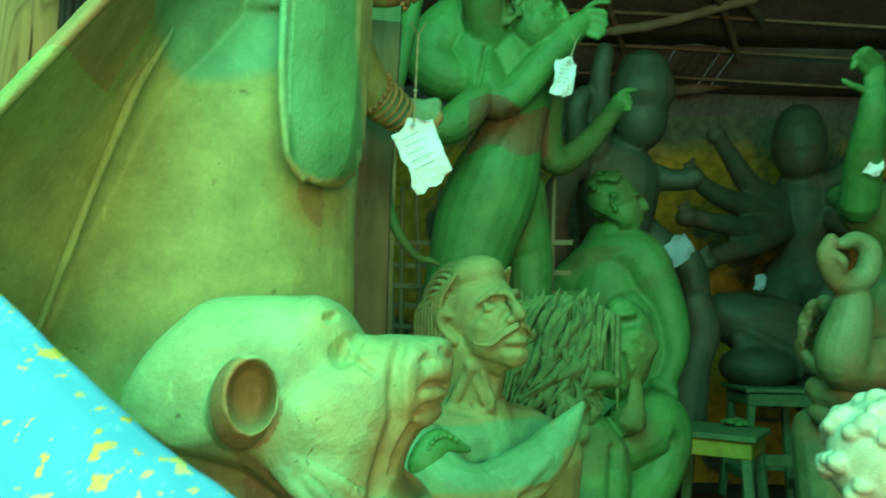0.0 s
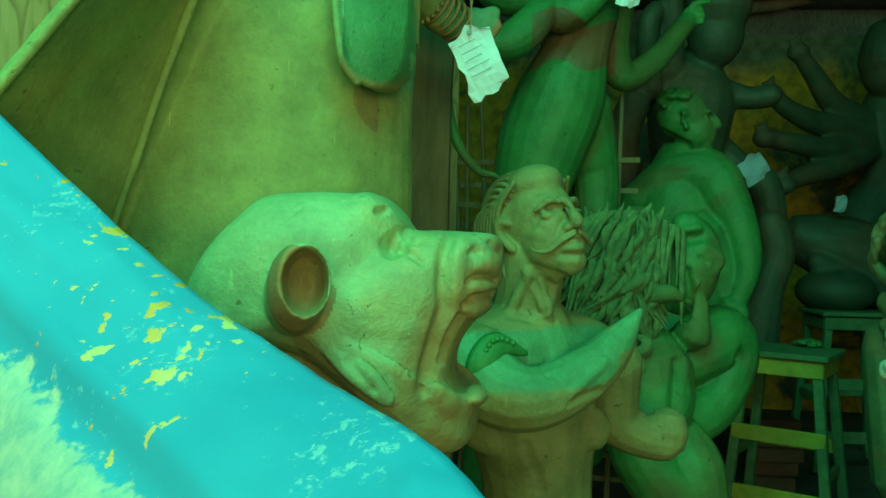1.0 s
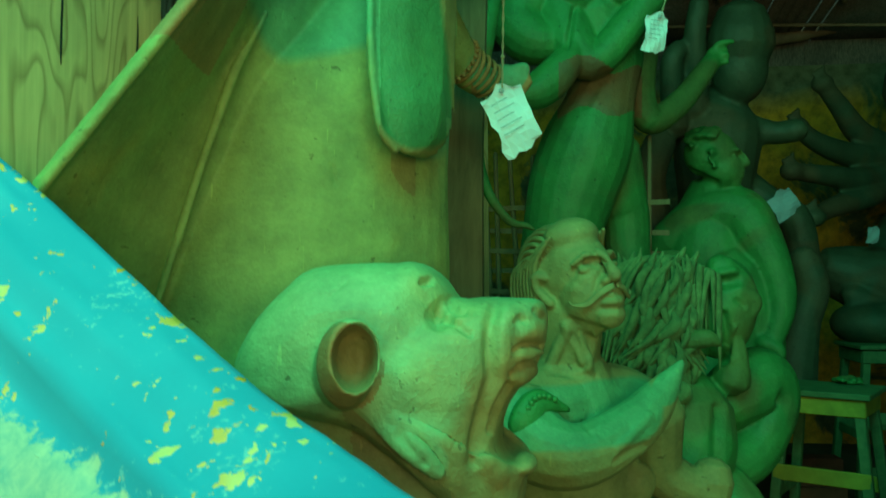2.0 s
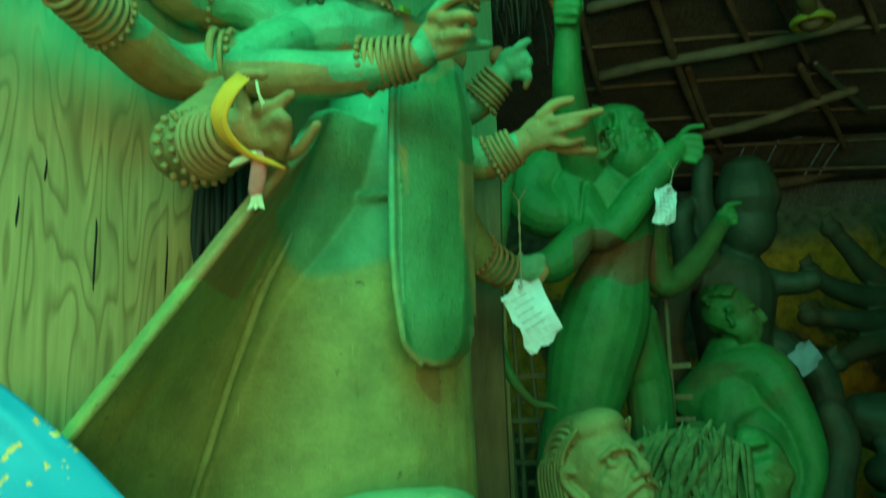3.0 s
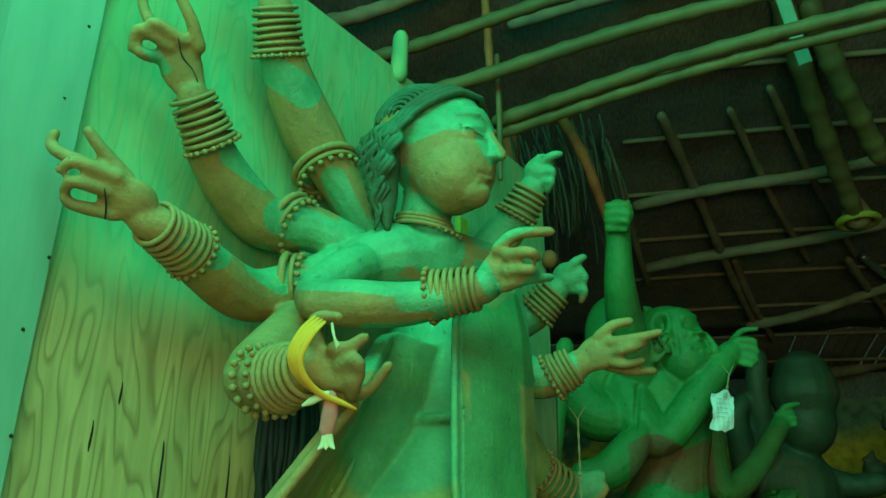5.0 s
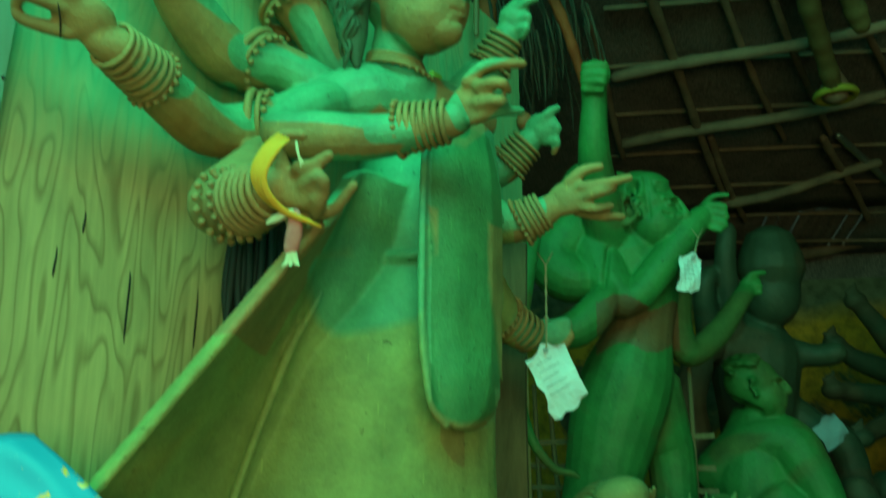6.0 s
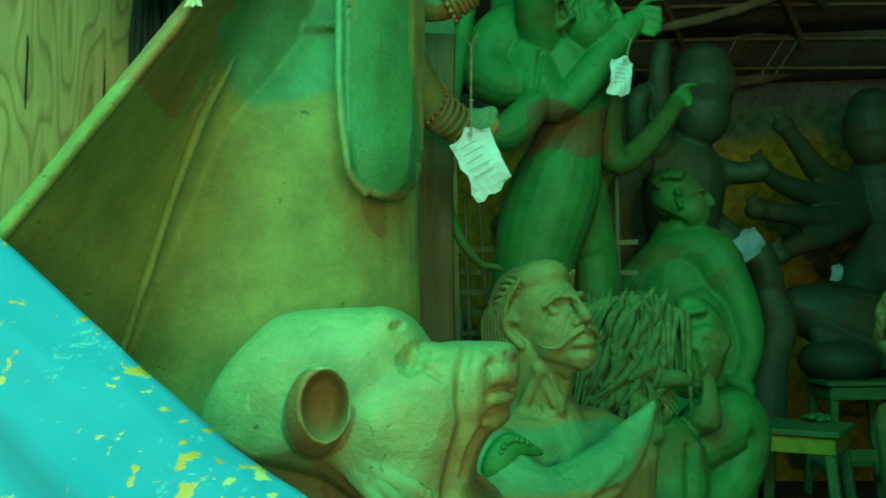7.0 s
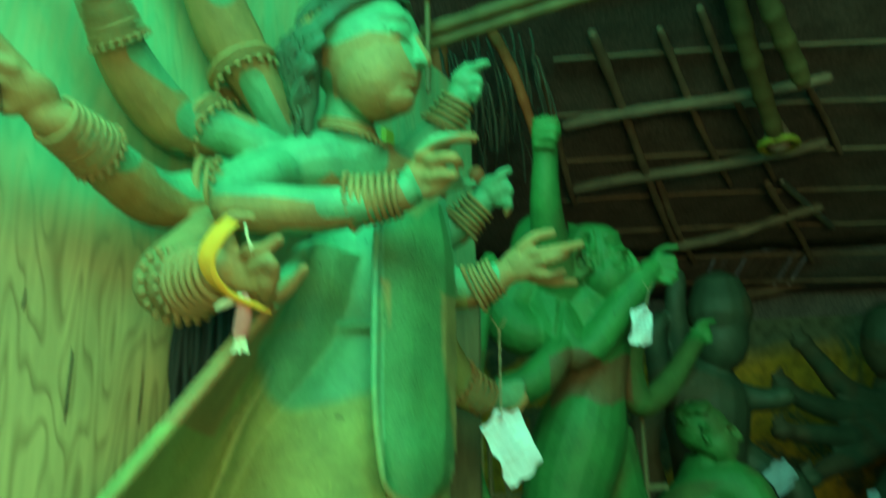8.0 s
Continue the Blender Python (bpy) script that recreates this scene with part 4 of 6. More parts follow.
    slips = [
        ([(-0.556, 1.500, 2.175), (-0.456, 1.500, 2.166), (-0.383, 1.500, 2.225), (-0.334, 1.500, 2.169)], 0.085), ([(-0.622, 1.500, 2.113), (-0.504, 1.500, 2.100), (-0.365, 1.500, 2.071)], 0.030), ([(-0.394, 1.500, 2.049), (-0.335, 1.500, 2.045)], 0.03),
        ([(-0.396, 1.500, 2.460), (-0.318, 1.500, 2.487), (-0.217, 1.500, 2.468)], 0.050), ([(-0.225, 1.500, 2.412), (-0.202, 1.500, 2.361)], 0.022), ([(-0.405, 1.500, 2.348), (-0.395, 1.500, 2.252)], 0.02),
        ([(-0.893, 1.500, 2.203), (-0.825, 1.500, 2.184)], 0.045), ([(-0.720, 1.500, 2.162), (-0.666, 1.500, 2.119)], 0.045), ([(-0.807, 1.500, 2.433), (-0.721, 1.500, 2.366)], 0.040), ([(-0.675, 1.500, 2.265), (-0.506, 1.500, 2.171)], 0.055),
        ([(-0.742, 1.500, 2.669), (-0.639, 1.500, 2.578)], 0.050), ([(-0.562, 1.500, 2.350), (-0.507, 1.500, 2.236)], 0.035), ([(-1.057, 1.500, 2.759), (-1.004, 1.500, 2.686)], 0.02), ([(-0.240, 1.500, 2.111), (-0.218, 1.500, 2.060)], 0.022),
        # arms of the far side, chest, sash (dark strokes are its shade) and the top of the skirt
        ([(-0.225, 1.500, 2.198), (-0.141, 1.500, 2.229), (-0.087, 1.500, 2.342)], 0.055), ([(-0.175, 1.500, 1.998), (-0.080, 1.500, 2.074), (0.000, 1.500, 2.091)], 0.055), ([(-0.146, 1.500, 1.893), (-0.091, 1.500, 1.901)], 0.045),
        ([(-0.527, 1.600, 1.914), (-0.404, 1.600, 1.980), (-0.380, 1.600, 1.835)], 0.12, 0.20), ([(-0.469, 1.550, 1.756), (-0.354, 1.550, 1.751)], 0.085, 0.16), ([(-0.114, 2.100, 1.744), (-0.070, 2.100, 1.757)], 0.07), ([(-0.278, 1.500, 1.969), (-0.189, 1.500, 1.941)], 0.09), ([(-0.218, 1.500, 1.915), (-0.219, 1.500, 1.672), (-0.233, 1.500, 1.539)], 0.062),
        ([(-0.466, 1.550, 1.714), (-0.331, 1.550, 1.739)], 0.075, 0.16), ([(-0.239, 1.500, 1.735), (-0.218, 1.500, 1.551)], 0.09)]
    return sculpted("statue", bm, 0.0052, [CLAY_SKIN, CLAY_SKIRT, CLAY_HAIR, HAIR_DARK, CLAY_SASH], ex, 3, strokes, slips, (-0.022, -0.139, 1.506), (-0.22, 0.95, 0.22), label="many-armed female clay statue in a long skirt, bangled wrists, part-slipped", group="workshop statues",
                    paint=lambda p: 4 if 1.395 < p.z < 2.1 and p.x > -0.282 and 1.46 < p.y < 1.66 and (p.z > 1.55 or ((p.x + 0.235) / 0.062) ** 2 + ((p.z - 1.55) / 0.15) ** 2 < 1) else 1 if (p.z < 1.60 or (p.z < 1.86 and p.x < -0.16 and p.y > 1.42) or (p.z < 2.10 and -0.55 < p.x < -0.14 and 1.52 < p.y < 2.0)) else 0)


goddess()


def strand(bm, pts, r, mat=0):
    limb(bm, pts, [r * 0.8] + [r] * (len(pts) - 2) + [r * 0.3], 3, 6, mat=mat)


# ---- big open-mouthed head ----
def cup(bm, rings, seg=28, lean=0.0):
    """A closed bowl: rings of (centre, half width, half height), outer side first, then the hollow."""
    prev = first = None
    for c, rx, rz in rings:
        rg = [bm.verts.new((c[0] + rx * math.cos(a), c[1] + lean * math.cos(a), c[2] + rz * math.sin(a))) for a in (2 * math.pi * i / seg for i in range(seg))]
        if prev:
            for i in range(seg):
                bm.faces.new((prev[i], prev[(i + 1) % seg], rg[(i + 1) % seg], rg[i]))
        else:
            first = rg
        prev = rg
    bm.faces.new(first)
    bm.faces.new(prev)
    bmesh.ops.recalc_face_normals(bm, faces=bm.faces)


def beast_head():
    bm = bmesh.new()
    # skull, muzzle and dropped jaw in one side outline
    puffed(bm, [(-0.485, 1.360, 1.073), (-0.473, 1.360, 1.122), (-0.442, 1.360, 1.177), (-0.400, 1.365, 1.222), (-0.359, 1.370, 1.255), (-0.292, 1.370, 1.263), (-0.217, 1.375, 1.263), (-0.176, 1.380, 1.254), (-0.151, 1.385, 1.231), (-0.134, 1.385, 1.205), (-0.120, 1.385, 1.203), (-0.090, 1.390, 1.206), (-0.043, 1.390, 1.205),
                (0.003, 1.395, 1.201), (0.016, 1.395, 1.180), (0.015, 1.395, 1.141), (0.009, 1.395, 1.115), (-0.007, 1.395, 1.082), (-0.031, 1.390, 1.052), (-0.051, 1.390, 1.023), (-0.060, 1.390, 0.989), (-0.056, 1.390, 0.959), (-0.039, 1.390, 0.943), (-0.021, 1.390, 0.945), (-0.012, 1.390, 0.929),
                (-0.020, 1.390, 0.899), (-0.024, 1.390, 0.868), (-0.044, 1.390, 0.849), (-0.076, 1.385, 0.850), (-0.112, 1.380, 0.871), (-0.141, 1.380, 0.898), (-0.172, 1.380, 0.926), (-0.219, 1.375, 0.959), (-0.276, 1.370, 0.998), (-0.362, 1.365, 1.020), (-0.438, 1.360, 1.036)],
           0.165, (-0.241, 1.376, 1.065), (0.1, 1, 0), 17, 3.4, 0.5)
    blob(bm, (-0.019, 1.360, 0.940), (0.020, 0.05, 0.016))
    # cupped ear
    cup(bm, [((-0.292, 1.250, 1.096), 0.040, 0.052), ((-0.283, 1.210, 1.103), 0.042, 0.060), ((-0.268, 1.175, 1.117), 0.041, 0.062), ((-0.252, 1.150, 1.128), 0.036, 0.054), ((-0.250, 1.146, 1.128), 0.032, 0.050),
             ((-0.255, 1.165, 1.125), 0.028, 0.046), ((-0.262, 1.190, 1.122), 0.022, 0.038), ((-0.267, 1.205, 1.117), 0.012, 0.022)], lean=0.014)
    # torn overhang along the jaw, neck set back
    limb(bm, [(-0.241, 1.225, 1.036), (-0.211, 1.220, 1.007), (-0.177, 1.220, 0.982), (-0.143, 1.230, 0.948)], [0.012, 0.015, 0.014, 0.007], 6, 10, 0.6)
    limb(bm, [(-0.370, 1.360, 1.034), (-0.254, 1.360, 0.940), (-0.186, 1.360, 0.850)], [0.09, 0.085, 0.08], 5, 16)
    limb(bm, [(-0.341, 1.365, 0.964), (-0.301, 1.368, 0.852), (-0.242, 1.372, 0.741)], [0.10, 0.11, 0.13], 5, 14)

    strokes = [
        # brow roll, socket, lid and the hole above the brow
        ([(-0.180, 1.230, 1.240), (-0.146, 1.230, 1.224), (-0.119, 1.230, 1.200)], 0.030, 0.008),
        ([(-0.142, 1.230, 1.179), (-0.130, 1.230, 1.189)], 0.024, -0.018), ([(-0.143, 1.230, 1.176), (-0.139, 1.230, 1.186)], 0.011, -0.014),
        ([(-0.132, 1.230, 1.174), (-0.115, 1.230, 1.168), (-0.096, 1.230, 1.155)], 0.008, -0.006), ([(-0.118, 1.230, 1.183), (-0.105, 1.230, 1.188)], 0.018, 0.008),
        ([(-0.163, 1.230, 1.231), (-0.153, 1.230, 1.232)], 0.009, -0.012),
        ([(-0.117, 1.230, 1.196), (-0.107, 1.230, 1.193)], 0.016, -0.014),
        # swollen cheek and the deep fold behind the muzzle
        ([(-0.143, 1.230, 1.075), (-0.117, 1.230, 1.043), (-0.141, 1.230, 1.008)], 0.10, 0.012),
        ([(-0.056, 1.230, 1.191), (-0.064, 1.230, 1.168), (-0.065, 1.230, 1.128), (-0.062, 1.230, 1.090), (-0.076, 1.230, 1.044), (-0.086, 1.230, 1.002), (-0.091, 1.230, 0.968)], 0.016, -0.012),
        ([(-0.040, 1.230, 1.178), (-0.047, 1.230, 1.145), (-0.046, 1.230, 1.103), (-0.058, 1.230, 1.061), (-0.069, 1.230, 1.019), (-0.072, 1.230, 0.986), (-0.056, 1.230, 0.949)], 0.026, 0.007),
        ([(-0.038, 1.230, 1.078), (-0.056, 1.230, 1.045), (-0.064, 1.230, 1.011)], 0.009, -0.008),
        # lip rolls and nostril
        ([(-0.011, 1.230, 1.154), (0.006, 1.230, 1.156)], 0.020, 0.006), ([(-0.014, 1.230, 1.119), (0.008, 1.230, 1.121)], 0.018, 0.007), ([(-0.021, 1.230, 1.086), (-0.001, 1.230, 1.096)], 0.016, 0.009),
        ([(-0.027, 1.230, 1.129), (-0.014, 1.230, 1.138), (0.003, 1.230, 1.138), (0.018, 1.230, 1.130)], 0.008, -0.010), ([(-0.032, 1.230, 1.094), (-0.016, 1.230, 1.107), (0.000, 1.230, 1.109), (0.015, 1.230, 1.115)], 0.008, -0.010),
        ([(-0.026, 1.230, 1.172), (-0.019, 1.230, 1.179), (-0.013, 1.230, 1.173)], 0.007, -0.007), ([(0.004, 1.230, 1.187), (0.015, 1.230, 1.175)], 0.008, -0.006),
        # lip corner, old scratch on the skull
        ([(-0.308, 1.230, 1.210), (-0.283, 1.230, 1.233)], 0.004, -0.003), ([(-0.359, 1.230, 1.154), (-0.308, 1.230, 1.189)], 0.05, 0.003), ([(-0.201, 1.230, 1.006), (-0.166, 1.230, 0.965)], 0.012, -0.007)]
    slips = [([(-0.377, 1.230, 1.145), (-0.291, 1.230, 1.215), (-0.205, 1.230, 1.208), (-0.146, 1.230, 1.209)], 0.17), ([(-0.221, 1.230, 1.140), (-0.185, 1.230, 1.074)], 0.11), ([(-0.086, 1.230, 1.185), (-0.028, 1.230, 1.187)], 0.05), ([(-0.218, 1.230, 1.022), (-0.157, 1.230, 0.966)], 0.035)]
    a, b = Vector((-0.246, 1.220, 1.039)), Vector((-0.138, 1.220, 0.945))
    slope = (b.z - a.z) / (b.x - a.x)
    return sculpted("head_statue", bm, 0.0038, [CLAY_PALE, CLAY_RUSTY], None, 2, strokes, slips, (0.047, -0.024, 1.187), (-0.16, 0.98, -0.05), label="large pale clay beast head with open mouth, resting behind the sheet", group="workshop statues",
                    paint=lambda p: 1 if (-0.285 < p.x < b.x + 0.01 and p.z < a.z + slope * (p.x - a.x) - 0.016 and p.y < 1.34) or (p.y < 1.222 and ((p.x + 0.267) / 0.045) ** 2 + ((p.z - 1.112) / 0.066) ** 2 < 1) else 0)


# ---- bust with moustache ----
def face(bm, H, s, beard=False):
    """A plain modelled face: local x to its left, -y forward, z up; s: head height scale."""
    def h(x, y, z):
        return tuple(H @ Vector((x * s, y * s, z * s)))
    def hb(c, r, rot=(0, 0, 0)):
        bmesh.ops.create_icosphere(bm, subdivisions=3, radius=1, matrix=H @ pose(c[0] * s, c[1] * s, c[2] * s, *rot) @ Matrix.Diagonal((r[0] * s, r[1] * s, r[2] * s, 1)))
    hb((0, 0.1, 0.1), (0.36, 0.48, 0.45))
    hb((0, -0.1, -0.18), (0.31, 0.36, 0.38))
    hb((0, -0.30, -0.42), (0.16, 0.14, 0.13))
    limb(bm, [h(0, -0.40, 0.16), h(0, -0.50, 0.02), h(0, -0.54, -0.09)], [0.04 * s, 0.048 * s, 0.068 * s], 4, 10)
    hb((0.055, -0.46, -0.12), (0.055, 0.05, 0.042))
    hb((-0.055, -0.46, -0.12), (0.055, 0.05, 0.042))
    limb(bm, [h(-0.17, -0.36, -0.235), h(0, -0.47, -0.225), h(0.17, -0.36, -0.235)], [0.025 * s, 0.045 * s, 0.025 * s], 4, 8)
    limb(bm, [h(-0.14, -0.36, -0.31), h(0, -0.45, -0.325), h(0.14, -0.36, -0.31)], [0.025 * s, 0.05 * s, 0.025 * s], 4, 8)
    for k in (-1, 1):
        limb(bm, [h(k * 0.05, -0.405, 0.12), h(k * 0.16, -0.385, 0.15), h(k * 0.26, -0.30, 0.11)], [0.026 * s, 0.034 * s, 0.024 * s], 4, 8)
        hb((k * 0.16, -0.345, 0.04), (0.075, 0.05, 0.035))
        hb((k * 0.20, -0.20, -0.12), (0.10, 0.13, 0.10))
        limb(bm, [h(k * 0.36, 0.02, 0.08), h(k * 0.42, 0.08, 0.12), h(k * 0.42, 0.12, 0.0), h(k * 0.37, 0.04, -0.16)], [0.04 * s, 0.05 * s, 0.045 * s, 0.05 * s], 4, 8)
    return h, hb


def bust():
    bm, ex = bmesh.new(), bmesh.new()
    H = Matrix.Translation((0.097, 2.069, 1.229)) @ pose(0, 0, 0, -15, -8, 36)
    h, hb = face(bm, H, 0.25)
    hb((0, 0.20, 0.16), (0.40, 0.44, 0.44))
    hb((0, 0.42, -0.15), (0.34, 0.26, 0.42))
    hb((0, -0.08, 0.42), (0.29, 0.25, 0.19), (10, 0, 0))
    swept(ex, h, (0, 0.20, 0.16), (0.41, 0.45, 0.45), 17, 0.0075, 32, 200, 80)
    for s in (-1, 1):
        for k in range(8):
            strand(ex, [h(s * 0.33, -0.18 + 0.06 * k, 0.42 - 0.01 * k), h(s * 0.41, 0.06 + 0.06 * k, 0.22), h(s * 0.41, 0.20 + 0.06 * k, -0.20), h(s * 0.36, 0.28 + 0.06 * k, -0.52)], 0.007)
        for k in range(3):
            limb(ex, [h(s * 0.03, -0.50, -0.17 - 0.012 * k), h(s * 0.14, -0.44, -0.205 - 0.014 * k), h(s * 0.25, -0.345, -0.275 - 0.010 * k), h(s * 0.34, -0.27, -0.265), h(s * 0.37, -0.25, -0.22)], [0.005, 0.0052, 0.0042, 0.003, 0.0018], 5, 7)
    limb(bm, [(0.081, 2.087, 1.163), (0.070, 2.106, 1.064), (0.065, 2.135, 0.977)], [0.085, 0.082, 0.10], 5, 14)
    for x in (905, 990):
        limb(bm, [(0.081, 2.017, 1.143), tuple(np.array((0.064, 2.039, 0.993)) + np.array([(x - 945) * 0.0013, 0, 0]))], [0.016, 0.014], 4, 8)
    limb(bm, [(-0.080, 1.990, 0.906), (0.025, 2.080, 0.918), (0.183, 2.195, 0.916), (0.290, 2.255, 0.883)], [0.10, 0.12, 0.10, 0.08], 6, 16)
    limb(bm, [(-0.065, 1.952, 0.912), (0.003, 1.897, 0.858), (0.092, 1.885, 0.845), (0.207, 1.946, 0.896), (0.275, 2.003, 0.957), (0.332, 2.029, 1.033)], [0.10, 0.085, 0.072, 0.06, 0.045, 0.010], 7, 14)
    limb(bm, [(0.066, 2.134, 0.920), (0.085, 2.165, 0.744), (0.104, 2.185, 0.565), (0.109, 2.184, 0.362)], [0.15, 0.165, 0.14, 0.15], 5, 18)
    blob(bm, (0.015, 2.068, 0.733), (0.11, 0.05, 0.07))
    blob(bm, (0.182, 2.103, 0.739), (0.10, 0.05, 0.065))
    limb(bm, [(0.290, 2.255, 0.883), (0.314, 2.306, 0.724), (0.437, 2.316, 0.666), (0.451, 2.318, 0.697)], [0.085, 0.07, 0.055, 0.06], 6, 14)
    # armband
    ex.faces.ensure_lookup_table()
    before = len(ex.faces)
    for k in range(5):
        limb(ex, [(-0.036, 1.859, 0.863), (-0.034, 1.849, 0.915), (0.001, 1.878, 0.962), (0.065, 1.939, 0.938)], [0.008, 0.014 + 0.005 * k, 0.030, 0.008], 6, 8, 0.5)
    for k in range(16):
        p = spline([(-0.037, 1.848, 0.853), (-0.038, 1.839, 0.916), (0.001, 1.863, 0.976), (0.075, 1.934, 0.942)], 6)[k]
        blob(ex, tuple(p), (0.008, 0.006, 0.008), sub=1)
    for f in list(ex.faces)[before:]:
        f.material_index = 1
    strokes = [
        # frowning brow, eye, cheek fold, bared mouth, chin
        ([(0.107, 2.000, 1.289), (0.136, 2.000, 1.298), (0.165, 2.000, 1.288)], 0.012, 0.0048), ([(0.113, 2.000, 1.275), (0.136, 2.000, 1.279), (0.155, 2.000, 1.272)], 0.010, -0.0072), ([(0.123, 2.000, 1.272), (0.142, 2.000, 1.274)], 0.006, 0.0036),
        ([(0.150, 2.000, 1.253), (0.138, 2.000, 1.234), (0.130, 2.000, 1.205)], 0.010, -0.0060), ([(0.105, 2.000, 1.237), (0.124, 2.000, 1.247)], 0.022, 0.0048),
        ([(0.149, 2.000, 1.198), (0.170, 2.000, 1.211), (0.186, 2.000, 1.203)], 0.013, -0.0108), ([(0.152, 2.000, 1.179), (0.181, 2.000, 1.182)], 0.008, 0.0048), ([(0.147, 2.000, 1.149), (0.179, 2.000, 1.150)], 0.016, 0.0048), ([(0.144, 2.000, 1.165), (0.176, 2.000, 1.166)], 0.007, -0.0048),
        ([(0.074, 2.000, 1.137), (0.107, 2.000, 1.127), (0.154, 2.000, 1.112)], 0.014, -0.0048), ([(0.070, 2.000, 1.303), (0.136, 2.000, 1.318)], 0.010, -0.0024),
        # sinews of the neck, collar bone, folds at the elbow and chest
        ([(0.061, 2.000, 1.123), (0.103, 2.000, 1.038)], 0.016, 0.0072), ([(0.134, 2.000, 1.098), (0.116, 2.000, 1.025)], 0.014, 0.0072), ([(0.081, 2.000, 1.097), (0.109, 2.000, 1.031)], 0.014, -0.0072), ([(0.024, 2.000, 1.015), (0.130, 2.000, 1.003)], 0.012, -0.0048),
        ([(-0.012, 2.000, 0.840), (0.068, 2.000, 0.803), (0.173, 2.000, 0.834), (0.250, 2.000, 0.916)], 0.018, 0.0060), ([(0.109, 2.000, 0.785), (0.239, 2.000, 0.850)], 0.014, -0.0060), ([(0.099, 2.000, 0.898), (0.120, 2.000, 0.875)], 0.007, -0.0042),
        ([(0.071, 2.000, 0.710), (0.113, 2.000, 0.605)], 0.02, -0.0060), ([(0.228, 2.000, 0.756), (0.269, 2.000, 0.666)], 0.03, 0.0060), ([(0.004, 2.000, 0.693), (0.098, 2.000, 0.684)], 0.04, 0.0048)]
    slips = [([(-0.054, 2.000, 0.906), (0.079, 2.000, 0.910), (0.211, 2.000, 0.928)], 0.095), ([(0.288, 2.000, 0.971), (0.325, 2.000, 1.025)], 0.04)]
    return sculpted("bust_statue", bm, 0.0048, [CLAY_TAN, CLAY_GREEN], ex, 2, strokes, slips, (0.047, -0.024, 1.187), (-0.03, 1, -0.02), label="clay male figure with swept hair and curled moustache, braced arm", group="workshop statues")


